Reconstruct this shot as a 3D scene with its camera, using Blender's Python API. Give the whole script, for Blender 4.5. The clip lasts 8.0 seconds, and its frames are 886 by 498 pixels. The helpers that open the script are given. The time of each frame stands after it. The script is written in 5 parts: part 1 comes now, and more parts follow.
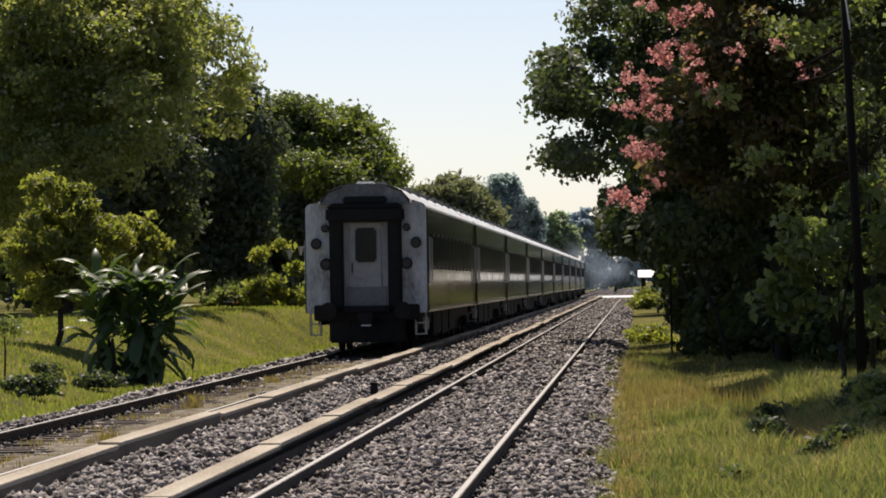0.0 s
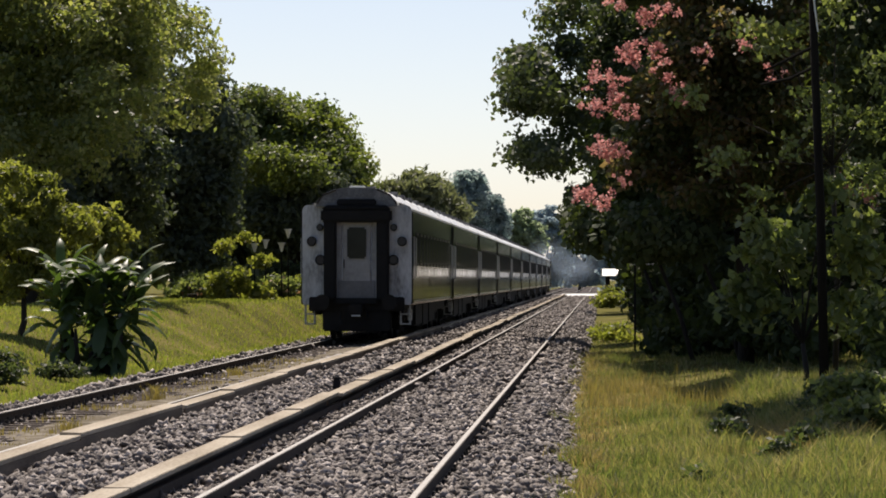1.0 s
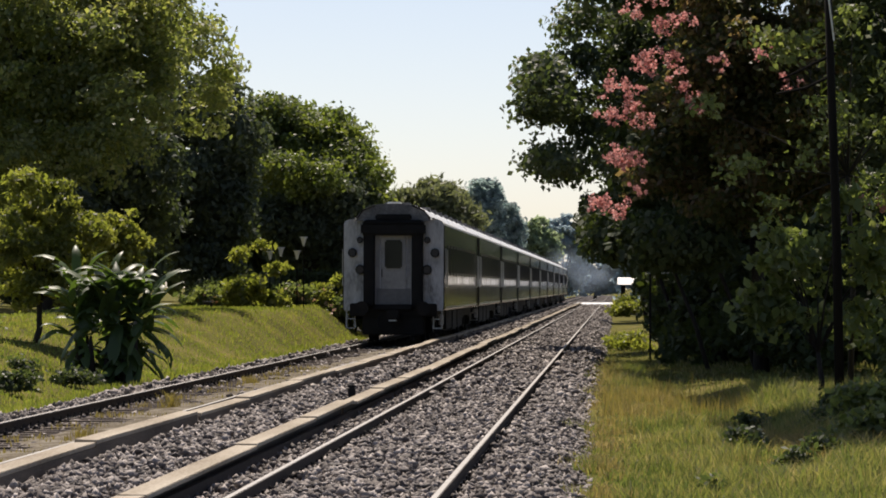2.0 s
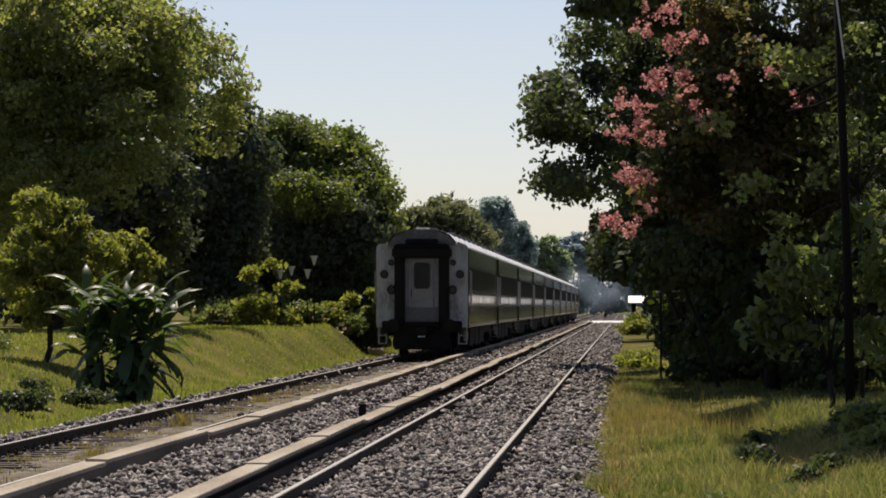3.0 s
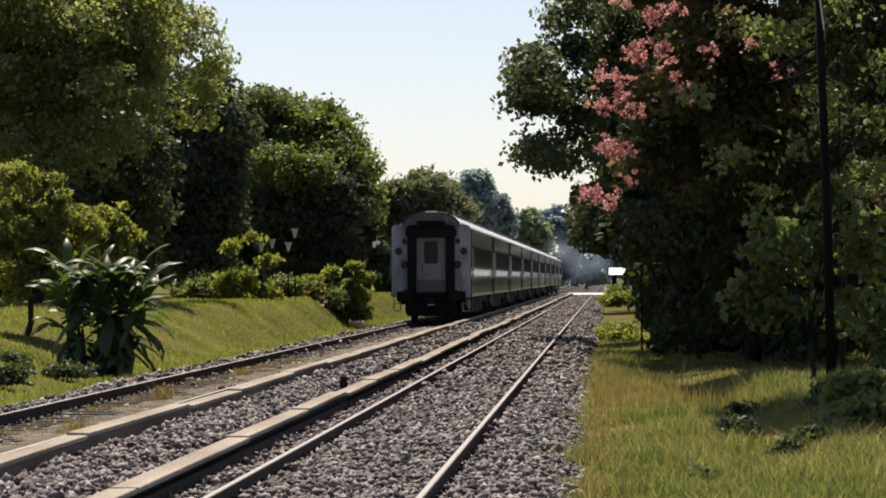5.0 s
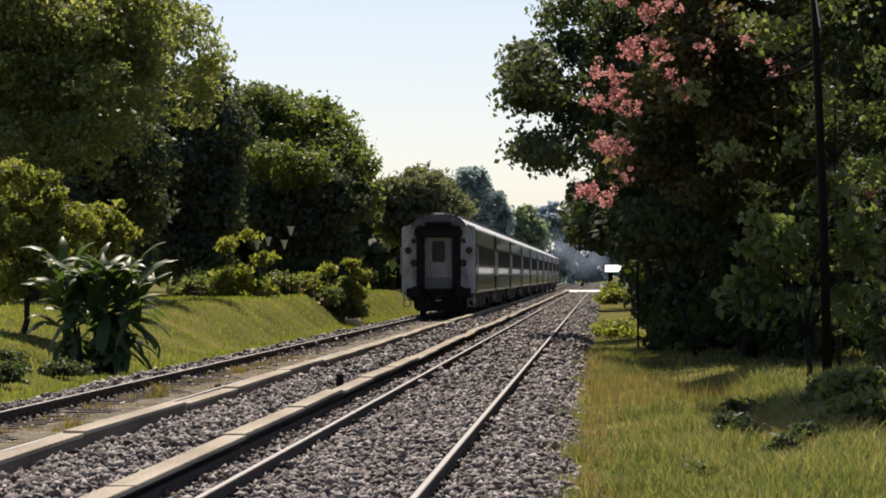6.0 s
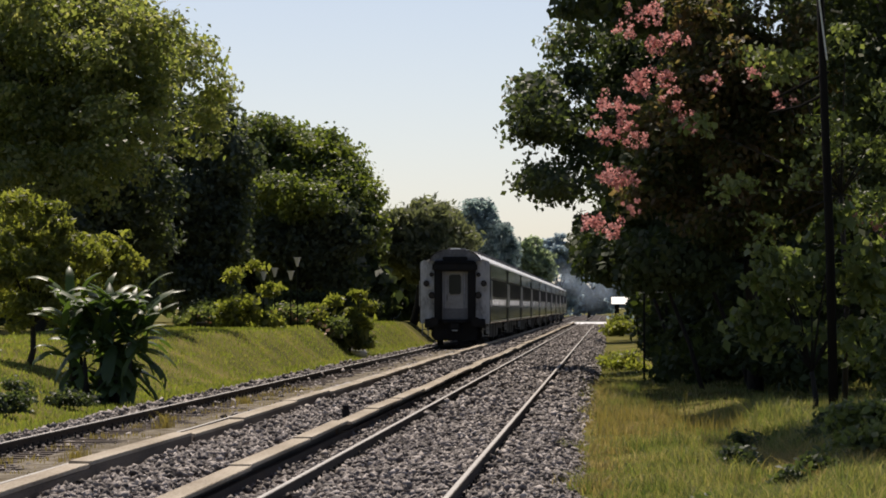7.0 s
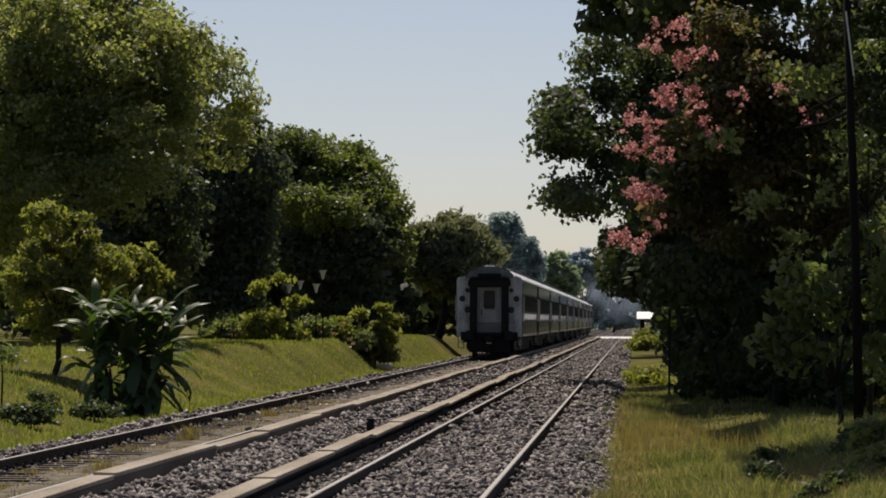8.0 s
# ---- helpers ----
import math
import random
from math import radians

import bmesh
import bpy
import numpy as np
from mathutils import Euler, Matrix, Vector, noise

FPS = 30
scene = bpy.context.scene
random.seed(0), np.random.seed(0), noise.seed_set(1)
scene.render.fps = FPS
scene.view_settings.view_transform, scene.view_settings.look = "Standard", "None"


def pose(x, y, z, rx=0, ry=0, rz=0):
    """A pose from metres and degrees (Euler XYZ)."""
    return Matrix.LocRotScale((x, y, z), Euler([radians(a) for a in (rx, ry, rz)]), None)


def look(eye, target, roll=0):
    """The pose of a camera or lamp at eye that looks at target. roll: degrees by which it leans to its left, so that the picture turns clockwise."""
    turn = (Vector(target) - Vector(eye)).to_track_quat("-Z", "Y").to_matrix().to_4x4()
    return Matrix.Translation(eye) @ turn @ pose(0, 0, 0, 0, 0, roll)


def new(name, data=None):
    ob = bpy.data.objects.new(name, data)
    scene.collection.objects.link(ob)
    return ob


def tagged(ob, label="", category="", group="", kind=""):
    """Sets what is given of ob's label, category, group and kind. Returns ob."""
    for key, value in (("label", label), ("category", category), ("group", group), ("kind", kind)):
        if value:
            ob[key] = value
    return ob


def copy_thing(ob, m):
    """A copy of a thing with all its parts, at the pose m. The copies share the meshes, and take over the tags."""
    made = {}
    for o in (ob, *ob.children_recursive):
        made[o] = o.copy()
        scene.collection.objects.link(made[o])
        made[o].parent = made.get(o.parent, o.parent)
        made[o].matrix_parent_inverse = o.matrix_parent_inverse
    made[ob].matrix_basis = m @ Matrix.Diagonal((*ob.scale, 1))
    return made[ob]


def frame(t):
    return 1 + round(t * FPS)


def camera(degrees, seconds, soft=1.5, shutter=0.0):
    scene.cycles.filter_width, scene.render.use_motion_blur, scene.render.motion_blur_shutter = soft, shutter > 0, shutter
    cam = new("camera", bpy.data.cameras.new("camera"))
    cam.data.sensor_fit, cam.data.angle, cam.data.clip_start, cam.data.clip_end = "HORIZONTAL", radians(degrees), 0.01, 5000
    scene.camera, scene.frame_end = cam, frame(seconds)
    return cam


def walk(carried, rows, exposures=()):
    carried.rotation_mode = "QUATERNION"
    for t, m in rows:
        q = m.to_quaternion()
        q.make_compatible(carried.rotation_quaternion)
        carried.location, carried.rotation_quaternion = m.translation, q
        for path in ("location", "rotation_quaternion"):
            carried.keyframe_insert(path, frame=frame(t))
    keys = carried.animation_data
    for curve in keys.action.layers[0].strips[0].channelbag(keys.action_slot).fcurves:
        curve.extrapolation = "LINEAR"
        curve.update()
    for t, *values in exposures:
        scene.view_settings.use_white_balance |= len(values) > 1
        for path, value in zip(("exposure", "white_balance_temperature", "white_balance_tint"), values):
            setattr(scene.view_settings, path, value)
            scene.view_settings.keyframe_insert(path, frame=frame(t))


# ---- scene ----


def view(left, up, roll):
    """The standing camera, turned left of the line of the track and up, in degrees."""
    eye = Vector((0.0, 0.0, 1.78))
    d = Vector((-math.sin(radians(left)) * math.cos(radians(up)), math.cos(radians(left)) * math.cos(radians(up)), math.sin(radians(up))))
    return look(eye, eye + d * 100.0, roll)


cam = camera(14.0, 8.0, soft=1.8)
walk(cam, [
    (0.0, view(3.054, 0.547, -0.88)),
    (0.5, view(2.710, 0.419, -0.52)),
    (1.0, view(2.496, 0.475, 0.03)),
    (1.5, view(2.521, 0.663, 0.38)),
    (1.7, view(2.702, 0.601, 0.25)),
    (2.8, view(2.763, 0.756, 0.11)),
    (3.0, view(2.908, 0.901, 0.07)),
    (3.5, view(2.707, 0.689, -0.03)),
    (4.0, view(2.249, 0.427, -0.11)),
    (4.5, view(2.206, 0.484, 0.00)),
    (5.0, view(2.601, 0.465, -0.10)),
    (5.2, view(2.550, 0.527, -0.01)),
    (6.3, view(2.536, 0.401, -0.23)),
    (6.5, view(2.309, 0.678, 0.19)),
    (7.0, view(2.641, 0.924, 0.01)),
    (7.5, view(2.635, 0.951, 0.19)),
    (8.0, view(3.049, 1.140, 0.34)),
], exposures=[
    (0.0, 0.15, 7000, 15), (1.7, 0.15, 7000, 15), (2.8, -0.07, 7000, 15), (3.0, -0.11, 7000, 15), (3.5, -0.21, 7000, 15), (4.0, 0.07, 7000, 15), (4.5, 0.15, 7000, 15),
    (5.2, 0.15, 7000, 15), (6.3, 0.20, 7000, 15), (6.5, 0.23, 7000, 15), (7.0, -0.04, 7000, 15), (7.5, -0.24, 7000, 15), (8.0, -0.42, 7000, 15)])

# ---- light ----
SUN_AZ, SUN_EL = radians(-10.0), radians(56.0)  # azimuth clockwise from +y
SUN_DIR = Vector((math.sin(SUN_AZ) * math.cos(SUN_EL), math.cos(SUN_AZ) * math.cos(SUN_EL), math.sin(SUN_EL)))
world = bpy.data.worlds.new("sky")
scene.world = world
world.use_nodes = True
wn = world.node_tree.nodes
sky = wn.new("ShaderNodeTexSky")
sky.sky_type, sky.sun_disc = "NISHITA", False
sky.sun_elevation, sky.sun_rotation = SUN_EL, SUN_AZ
sky.air_density, sky.dust_density, sky.ozone_density = 0.62, 0.78, 0.40
wn["Background"].inputs["Strength"].default_value = 0.112
world.node_tree.links.new(sky.outputs["Color"], wn["Background"].inputs["Color"])
sun_data = bpy.data.lights.new("sun", "SUN")
sun_data.energy, sun_data.angle, sun_data.color = 5.0, radians(0.53), (1.0, 0.95, 0.86)
sun = new("sun", sun_data)
sun.matrix_world = look(SUN_DIR * 200.0, (0, 0, 0))


# ---- materials ----
def nodes_of(name):
    m = bpy.data.materials.new(name)
    m.use_nodes = True
    nt = m.node_tree
    return m, nt, nt.nodes["Principled BSDF"], nt.nodes["Material Output"]


def mottled(name, colours, scale=4.0, fine=40.0, rough=0.7, metal=0.0, bump=0.3, stretch=(1, 1, 1), rough2=None, island=0.0, coat=0.0, depth=0.02, spec=0.5):
    """A surface whose colour wanders between two or three tones at a large and a fine scale."""
    m, nt, bsdf, _ = nodes_of(name)
    n, l = nt.nodes, nt.links
    co = n.new("ShaderNodeTexCoord")
    mp = n.new("ShaderNodeMapping")
    mp.inputs["Scale"].default_value = stretch
    l.new(co.outputs["Object"], mp.inputs["Vector"])
    big = n.new("ShaderNodeTexNoise")
    big.inputs["Scale"].default_value, big.inputs["Detail"].default_value = scale, 4
    small = n.new("ShaderNodeTexNoise")
    small.inputs["Scale"].default_value, small.inputs["Detail"].default_value = fine, 3
    l.new(mp.outputs["Vector"], big.inputs["Vector"])
    l.new(mp.outputs["Vector"], small.inputs["Vector"])
    add = n.new("ShaderNodeMath")
    add.operation = "MULTIPLY_ADD"
    l.new(small.outputs["Fac"], add.inputs[0])
    add.inputs[1].default_value = 0.5
    l.new(big.outputs["Fac"], add.inputs[2])
    value = add
    if island:
        geo = n.new("ShaderNodeNewGeometry")
        more = n.new("ShaderNodeMath")
        more.operation = "MULTIPLY_ADD"
        l.new(geo.outputs["Random Per Island"], more.inputs[0])
        more.inputs[1].default_value = island
        l.new(add.outputs[0], more.inputs[2])
        value = more
    ramp = n.new("ShaderNodeValToRGB")
    e = ramp.color_ramp.elements
    lo, hi = 0.5, 1.0 + island
    e[0].position, e[1].position = lo / 2, hi / 2
    e[0].color, e[1].color = (*colours[0], 1), (*colours[-1], 1)
    if len(colours) > 2:
        k = e.new((lo + hi) / 4)
        k.color = (*colours[1], 1)
    half = n.new("ShaderNodeMath")
    half.operation = "MULTIPLY"
    half.inputs[1].default_value = 0.5
    l.new(value.outputs[0], half.inputs[0])
    l.new(half.outputs[0], ramp.inputs["Fac"])
    l.new(ramp.outputs["Color"], bsdf.inputs["Base Color"])
    bsdf.inputs["Metallic"].default_value = metal
    bsdf.inputs["Coat Weight"].default_value = coat
    bsdf.inputs["Specular IOR Level"].default_value = spec
    if rough2 is None:
        bsdf.inputs["Roughness"].default_value = rough
    else:
        mr = n.new("ShaderNodeMapRange")
        l.new(big.outputs["Fac"], mr.inputs["Value"])
        mr.inputs["From Min"].default_value, mr.inputs["From Max"].default_value = 0.3, 0.7
        mr.inputs["To Min"].default_value, mr.inputs["To Max"].default_value = rough, rough2
        l.new(mr.outputs["Result"], bsdf.inputs["Roughness"])
    if bump:
        b = n.new("ShaderNodeBump")
        b.inputs["Strength"].default_value, b.inputs["Distance"].default_value = bump, depth
        l.new(small.outputs["Fac"], b.inputs["Height"])
        l.new(b.outputs["Normal"], bsdf.inputs["Normal"])
    return m


def leafy(name, colours, translucent=0.4, rough=0.45, glow=None, patch=0.35):
    """Leaves: each its own tone, lit through from behind, with a waxy gloss; whole boughs differ in tone as well."""
    m, nt, bsdf, out = nodes_of(name)
    n, l = nt.nodes, nt.links
    geo = n.new("ShaderNodeNewGeometry")
    co = n.new("ShaderNodeTexCoord")
    noi = n.new("ShaderNodeTexNoise")
    noi.inputs["Scale"].default_value = patch
    l.new(co.outputs["Object"], noi.inputs["Vector"])
    mix = n.new("ShaderNodeMath")
    mix.operation = "MULTIPLY_ADD"
    l.new(geo.outputs["Random Per Island"], mix.inputs[0])
    mix.inputs[1].default_value = 0.55
    sub = n.new("ShaderNodeMath")
    sub.operation = "MULTIPLY_ADD"
    l.new(noi.outputs["Fac"], sub.inputs[0])
    sub.inputs[1].default_value, sub.inputs[2].default_value = 1.1, -0.33
    l.new(sub.outputs[0], mix.inputs[2])
    ramp = n.new("ShaderNodeValToRGB")
    e = ramp.color_ramp.elements
    e[0].color, e[1].color = (*colours[0], 1), (*colours[-1], 1)
    for i, c in enumerate(colours[1:-1]):
        k = e.new((i + 1) / (len(colours) - 1))
        k.color = (*c, 1)
    l.new(mix.outputs[0], ramp.inputs["Fac"])
    l.new(ramp.outputs["Color"], bsdf.inputs["Base Color"])
    bsdf.inputs["Roughness"].default_value = rough
    tr = n.new("ShaderNodeBsdfTranslucent")
    hue = n.new("ShaderNodeMixRGB")
    hue.blend_type = "MULTIPLY"
    hue.inputs["Fac"].default_value = 1.0
    l.new(ramp.outputs["Color"], hue.inputs["Color1"])
    hue.inputs["Color2"].default_value = (*(glow or (1.5, 1.6, 0.6)), 1)
    l.new(hue.outputs["Color"], tr.inputs["Color"])
    ms = n.new("ShaderNodeMixShader")
    ms.inputs["Fac"].default_value = translucent
    l.new(bsdf.outputs[0], ms.inputs[1])
    l.new(tr.outputs[0], ms.inputs[2])
    l.new(ms.outputs[0], out.inputs["Surface"])
    return m


M_STONE = mottled("ballast_stone", [(0.038, 0.031, 0.027), (0.16, 0.135, 0.122), (0.56, 0.50, 0.46)], 3.0, 60, 0.8, bump=0.5, island=0.8)
M_BED = mottled("ballast_bed", [(0.02, 0.017, 0.015), (0.075, 0.064, 0.058), (0.19, 0.165, 0.152)], 7.0, 26, 0.95, bump=1.0, depth=0.06, spec=0.1)
M_DIRT = mottled("track_soil", [(0.075, 0.06, 0.04), (0.17, 0.145, 0.105), (0.29, 0.26, 0.21)], 2.2, 16, 0.95, bump=0.8, depth=0.04, spec=0.05)
M_RAIL = mottled("rail_rust", [(0.018, 0.011, 0.008), (0.05, 0.03, 0.02)], 6, 70, 0.75, metal=0.2, bump=0.3)
M_RAILTOP = mottled("rail_polished", [(0.27, 0.255, 0.23), (0.46, 0.44, 0.41)], 3, 40, 0.6, metal=0.25, bump=0.1, rough2=0.75, spec=0.25)
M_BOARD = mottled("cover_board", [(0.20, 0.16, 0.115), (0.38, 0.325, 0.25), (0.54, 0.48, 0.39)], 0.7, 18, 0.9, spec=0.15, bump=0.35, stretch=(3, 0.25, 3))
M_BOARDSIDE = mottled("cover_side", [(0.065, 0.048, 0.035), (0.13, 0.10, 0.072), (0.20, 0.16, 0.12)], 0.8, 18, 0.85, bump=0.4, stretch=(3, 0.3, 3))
M_SLEEPER = mottled("sleeper_wood", [(0.05, 0.038, 0.03), (0.13, 0.10, 0.08)], 2, 30, 0.9, bump=0.6, stretch=(0.4, 3, 3))
M_GROUND = None
M_CONCRETE = mottled("concrete", [(0.42, 0.40, 0.37), (0.62, 0.60, 0.56)], 0.8, 20, 0.85, bump=0.2)
M_GREY = mottled("coach_grey", [(0.20, 0.20, 0.21), (0.54, 0.55, 0.57), (0.72, 0.73, 0.75)], 2.2, 14, 0.5, bump=0.12, rough2=0.7, stretch=(1, 1, 0.4))
M_NAVY = mottled("coach_navy", [(0.022, 0.034, 0.042), (0.042, 0.060, 0.066)], 0.6, 12, 0.06, bump=0.0, rough2=0.14, spec=0.01)
M_ROOF = mottled("coach_roof", [(0.74, 0.74, 0.72), (0.85, 0.85, 0.83)], 0.7, 12, 0.25, bump=0.08, rough2=0.6)
M_DOME = mottled("coach_dome", [(0.09, 0.09, 0.10), (0.17, 0.17, 0.18), (0.30, 0.30, 0.31)], 2.5, 20, 0.6, bump=0.1)
M_CREAM = mottled("cream_line", [(0.35, 0.34, 0.25), (0.50, 0.48, 0.36)], 1, 20, 0.5, bump=0.05)
M_BLACK = mottled("black_rubber", [(0.004, 0.004, 0.005), (0.012, 0.011, 0.012)], 3, 30, 0.85, bump=0.25)
M_UNDER = mottled("underframe_grime", [(0.007, 0.006, 0.006), (0.022, 0.018, 0.016)], 2, 24, 0.85, bump=0.4)
M_STEEL = mottled("worn_steel", [(0.25, 0.25, 0.25), (0.42, 0.42, 0.41)], 4, 40, 0.4, metal=0.8, bump=0.1)
M_WHITE = mottled("white_paint", [(0.66, 0.66, 0.64), (0.80, 0.80, 0.78)], 1.2, 22, 0.5, bump=0.08)
M_BARK = mottled("bark", [(0.018, 0.014, 0.011), (0.05, 0.04, 0.031)], 1.5, 18, 0.9, bump=0.9, stretch=(1, 1, 0.25), depth=0.05)
M_POLE = mottled("dark_pole", [(0.010, 0.009, 0.008), (0.026, 0.022, 0.019)], 1.5, 25, 0.9, bump=0.4, spec=0.08, stretch=(2, 2, 0.2))
M_BRICK = mottled("pale_wall", [(0.35, 0.30, 0.25), (0.50, 0.45, 0.38)], 0.6, 12, 0.85, bump=0.2)
M_TIN = mottled("white_tin_roof", [(0.70, 0.70, 0.69), (0.80, 0.80, 0.79)], 0.8, 15, 0.45, bump=0.1)
L_TREE = leafy("leaves_big_tree", [(0.066, 0.086, 0.040), (0.14, 0.165, 0.070), (0.23, 0.24, 0.115), (0.35, 0.32, 0.215)], 0.54, 0.5, glow=(1.9, 2.0, 0.85), patch=0.9)
L_CREST = leafy("leaves_fresh_green", [(0.050, 0.072, 0.024), (0.115, 0.145, 0.048), (0.21, 0.225, 0.085)], 0.45, 0.5, glow=(1.9, 2.0, 0.75), patch=0.9)
# shade below the lit crowns is put into this leaf colour
L_DENSE = leafy("leaves_shaded_mass", [(0.062, 0.080, 0.060), (0.095, 0.118, 0.082), (0.135, 0.158, 0.108)], 0.34, 0.75)
L_DARK = leafy("leaves_dark", [(0.034, 0.050, 0.027), (0.068, 0.090, 0.046), (0.12, 0.135, 0.074)], 0.40, 0.55, glow=(1.9, 2.0, 0.9))
L_LIGHT = leafy("leaves_light", [(0.105, 0.125, 0.042), (0.20, 0.215, 0.072), (0.31, 0.285, 0.13)], 0.58, 0.5, patch=1.2)
# lightened and muted a little for distance haze
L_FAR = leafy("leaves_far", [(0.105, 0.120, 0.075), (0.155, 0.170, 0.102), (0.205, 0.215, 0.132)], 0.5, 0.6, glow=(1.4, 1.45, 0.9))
L_MID = leafy("leaves_mid", [(0.075, 0.100, 0.042), (0.135, 0.165, 0.073), (0.21, 0.22, 0.119)], 0.45, 0.58, glow=(1.9, 2.0, 0.9))
# bluish distance haze is put into this leaf colour
L_BLUE = leafy("leaves_conifer_hazed", [(0.20, 0.25, 0.255), (0.27, 0.32, 0.32), (0.34, 0.385, 0.375)], 0.62, 0.6, glow=(1.2, 1.35, 1.25))
L_RUST = leafy("leaves_rusty", [(0.048, 0.070, 0.026), (0.085, 0.105, 0.040), (0.135, 0.108, 0.056), (0.21, 0.14, 0.10)], 0.5, 0.5, glow=(2.0, 1.9, 1.1), patch=0.9)
L_PINK = leafy("blossom_pink", [(0.34, 0.15, 0.135), (0.56, 0.29, 0.265), (0.72, 0.46, 0.42)], 0.5, 0.6, glow=(1.3, 1.1, 1.1), patch=3.0)
L_BANANA = leafy("leaves_banana", [(0.038, 0.064, 0.023), (0.070, 0.112, 0.039), (0.115, 0.16, 0.06)], 0.42, 0.42)
L_GRASS = leafy("grass_blades", [(0.040, 0.068, 0.022), (0.110, 0.148, 0.048), (0.235, 0.225, 0.098), (0.43, 0.34, 0.25)], 0.5, 0.5, glow=(1.6, 1.6, 0.85), patch=0.8)
L_LAWN = leafy("lawn_blades", [(0.135, 0.175, 0.047), (0.22, 0.25, 0.082), (0.34, 0.29, 0.150)], 0.48, 0.55, patch=0.4)
# the next two leaf colours are paled to stand for distance haze
L_BLUEHAZE = leafy("leaves_hazed_blue", [(0.32, 0.38, 0.41), (0.40, 0.46, 0.49), (0.48, 0.53, 0.55)], 0.68, 0.6, glow=(1.2, 1.3, 1.3))
L_HAZE = leafy("leaves_hazed_green", [(0.24, 0.29, 0.22), (0.31, 0.36, 0.27), (0.38, 0.42, 0.32)], 0.65, 0.6, glow=(1.3, 1.4, 1.0))
L_DRY = leafy("dry_weeds", [(0.16, 0.13, 0.06), (0.26, 0.20, 0.10), (0.34, 0.26, 0.15)], 0.4, 0.6)
L_STRAW = leafy("straw_grass", [(0.085, 0.095, 0.036), (0.20, 0.175, 0.075), (0.32, 0.25, 0.125), (0.45, 0.36, 0.22)], 0.45, 0.55, glow=(1.5, 1.45, 0.9), patch=1.2)
# leaf colour darkened to stand for deep shade under the trees
L_SHADE = leafy("leaves_shade_toned", [(0.030, 0.045, 0.020), (0.055, 0.075, 0.030), (0.085, 0.105, 0.042)], 0.3, 0.8)
L_BLOOM = leafy("bloom_orange", [(0.55, 0.20, 0.10), (0.65, 0.38, 0.22), (0.72, 0.62, 0.5)], 0.4, 0.6, glow=(1.2, 1.0, 0.9), patch=3.0)
M_DOOR = mottled("door_grey", [(0.24, 0.235, 0.24), (0.36, 0.355, 0.36), (0.44, 0.435, 0.44)], 1.5, 10, 0.55, bump=0.1)


# ---- building helpers ----
def part(name, bm, material, parent=None, label="", smooth=False):
    """Links a bmesh as one mesh object under a thing or a part."""
    me = bpy.data.meshes.new(name)
    bm.to_mesh(me)
    bm.free()
    for p in me.polygons:
        p.use_smooth = smooth
    for m in material if isinstance(material, (list, tuple)) else (material,):
        me.materials.append(m)
    ob = new(name, me)
    if parent is not None:
        ob.parent = parent
    return tagged(ob, label)


def box(bm, x0, x1, y0, y1, z0, z1, bevel=0.0, mat=0):
    r = bmesh.ops.create_cube(bm, size=1.0, matrix=Matrix.Translation(((x0 + x1) / 2, (y0 + y1) / 2, (z0 + z1) / 2)) @ Matrix.Diagonal((x1 - x0, y1 - y0, z1 - z0, 1)))
    fs = {f for v in r["verts"] for f in v.link_faces}
    for f in fs:
        f.material_index = mat
    if bevel:
        bmesh.ops.bevel(bm, geom=list({e for v in r["verts"] for e in v.link_edges}), offset=bevel, segments=2, affect="EDGES")
    return bm


def boxed(*a, **k):
    return box(bmesh.new(), *a, **k)


def tube(bm, pts, radii, sides=8, cap=True, mat=0):
    """A tapered round limb through the points."""
    pts = [Vector(p) for p in pts]
    rings = []
    for i, p in enumerate(pts):
        d = (pts[min(i + 1, len(pts) - 1)] - pts[max(i - 1, 0)]).normalized()
        a = d.orthogonal().normalized() if abs(d.z) < 0.9 else Vector((1, 0, 0))
        a = (a - d * a.dot(d)).normalized()
        b = d.cross(a)
        rings.append([bm.verts.new(p + (a * math.cos(t) + b * math.sin(t)) * radii[i]) for t in (k * math.tau / sides for k in range(sides))])
    for r0, r1 in zip(rings, rings[1:]):
        for k in range(sides):
            f = bm.faces.new((r0[k], r0[(k + 1) % sides], r1[(k + 1) % sides], r1[k]))
            f.material_index = mat
    if cap:
        bm.faces.new(rings[-1]).material_index = mat
        bm.faces.new(rings[0][::-1]).material_index = mat
    return bm


def disc(bm, x, y, z, r, depth, axis="y", sides=20, mat=0):
    d = {"y": (0, depth / 2, 0), "x": (depth / 2, 0, 0), "z": (0, 0, depth / 2)}[axis]
    c = Vector((x, y, z))
    return tube(bm, [c - Vector(d), c + Vector(d)], [r, r], sides, mat=mat)


def mesh_of(name, verts, faces_n, material, parent=None, label=""):
    """A mesh of many equal small faces with faces_n corners each, from an array of corners."""
    verts = np.asarray(verts, dtype=np.float32).reshape(-1, 3)
    me = bpy.data.meshes.new(name)
    n = len(verts)
    me.vertices.add(n)
    me.vertices.foreach_set("co", verts.ravel())
    me.loops.add(n)
    me.loops.foreach_set("vertex_index", np.arange(n, dtype=np.int32))
    me.polygons.add(n // faces_n)
    me.polygons.foreach_set("loop_start", np.arange(0, n, faces_n, dtype=np.int32))
    me.update(calc_edges=True)
    me.materials.append(material)
    ob = new(name, me)
    if parent is not None:
        ob.parent = parent
    return tagged(ob, label)


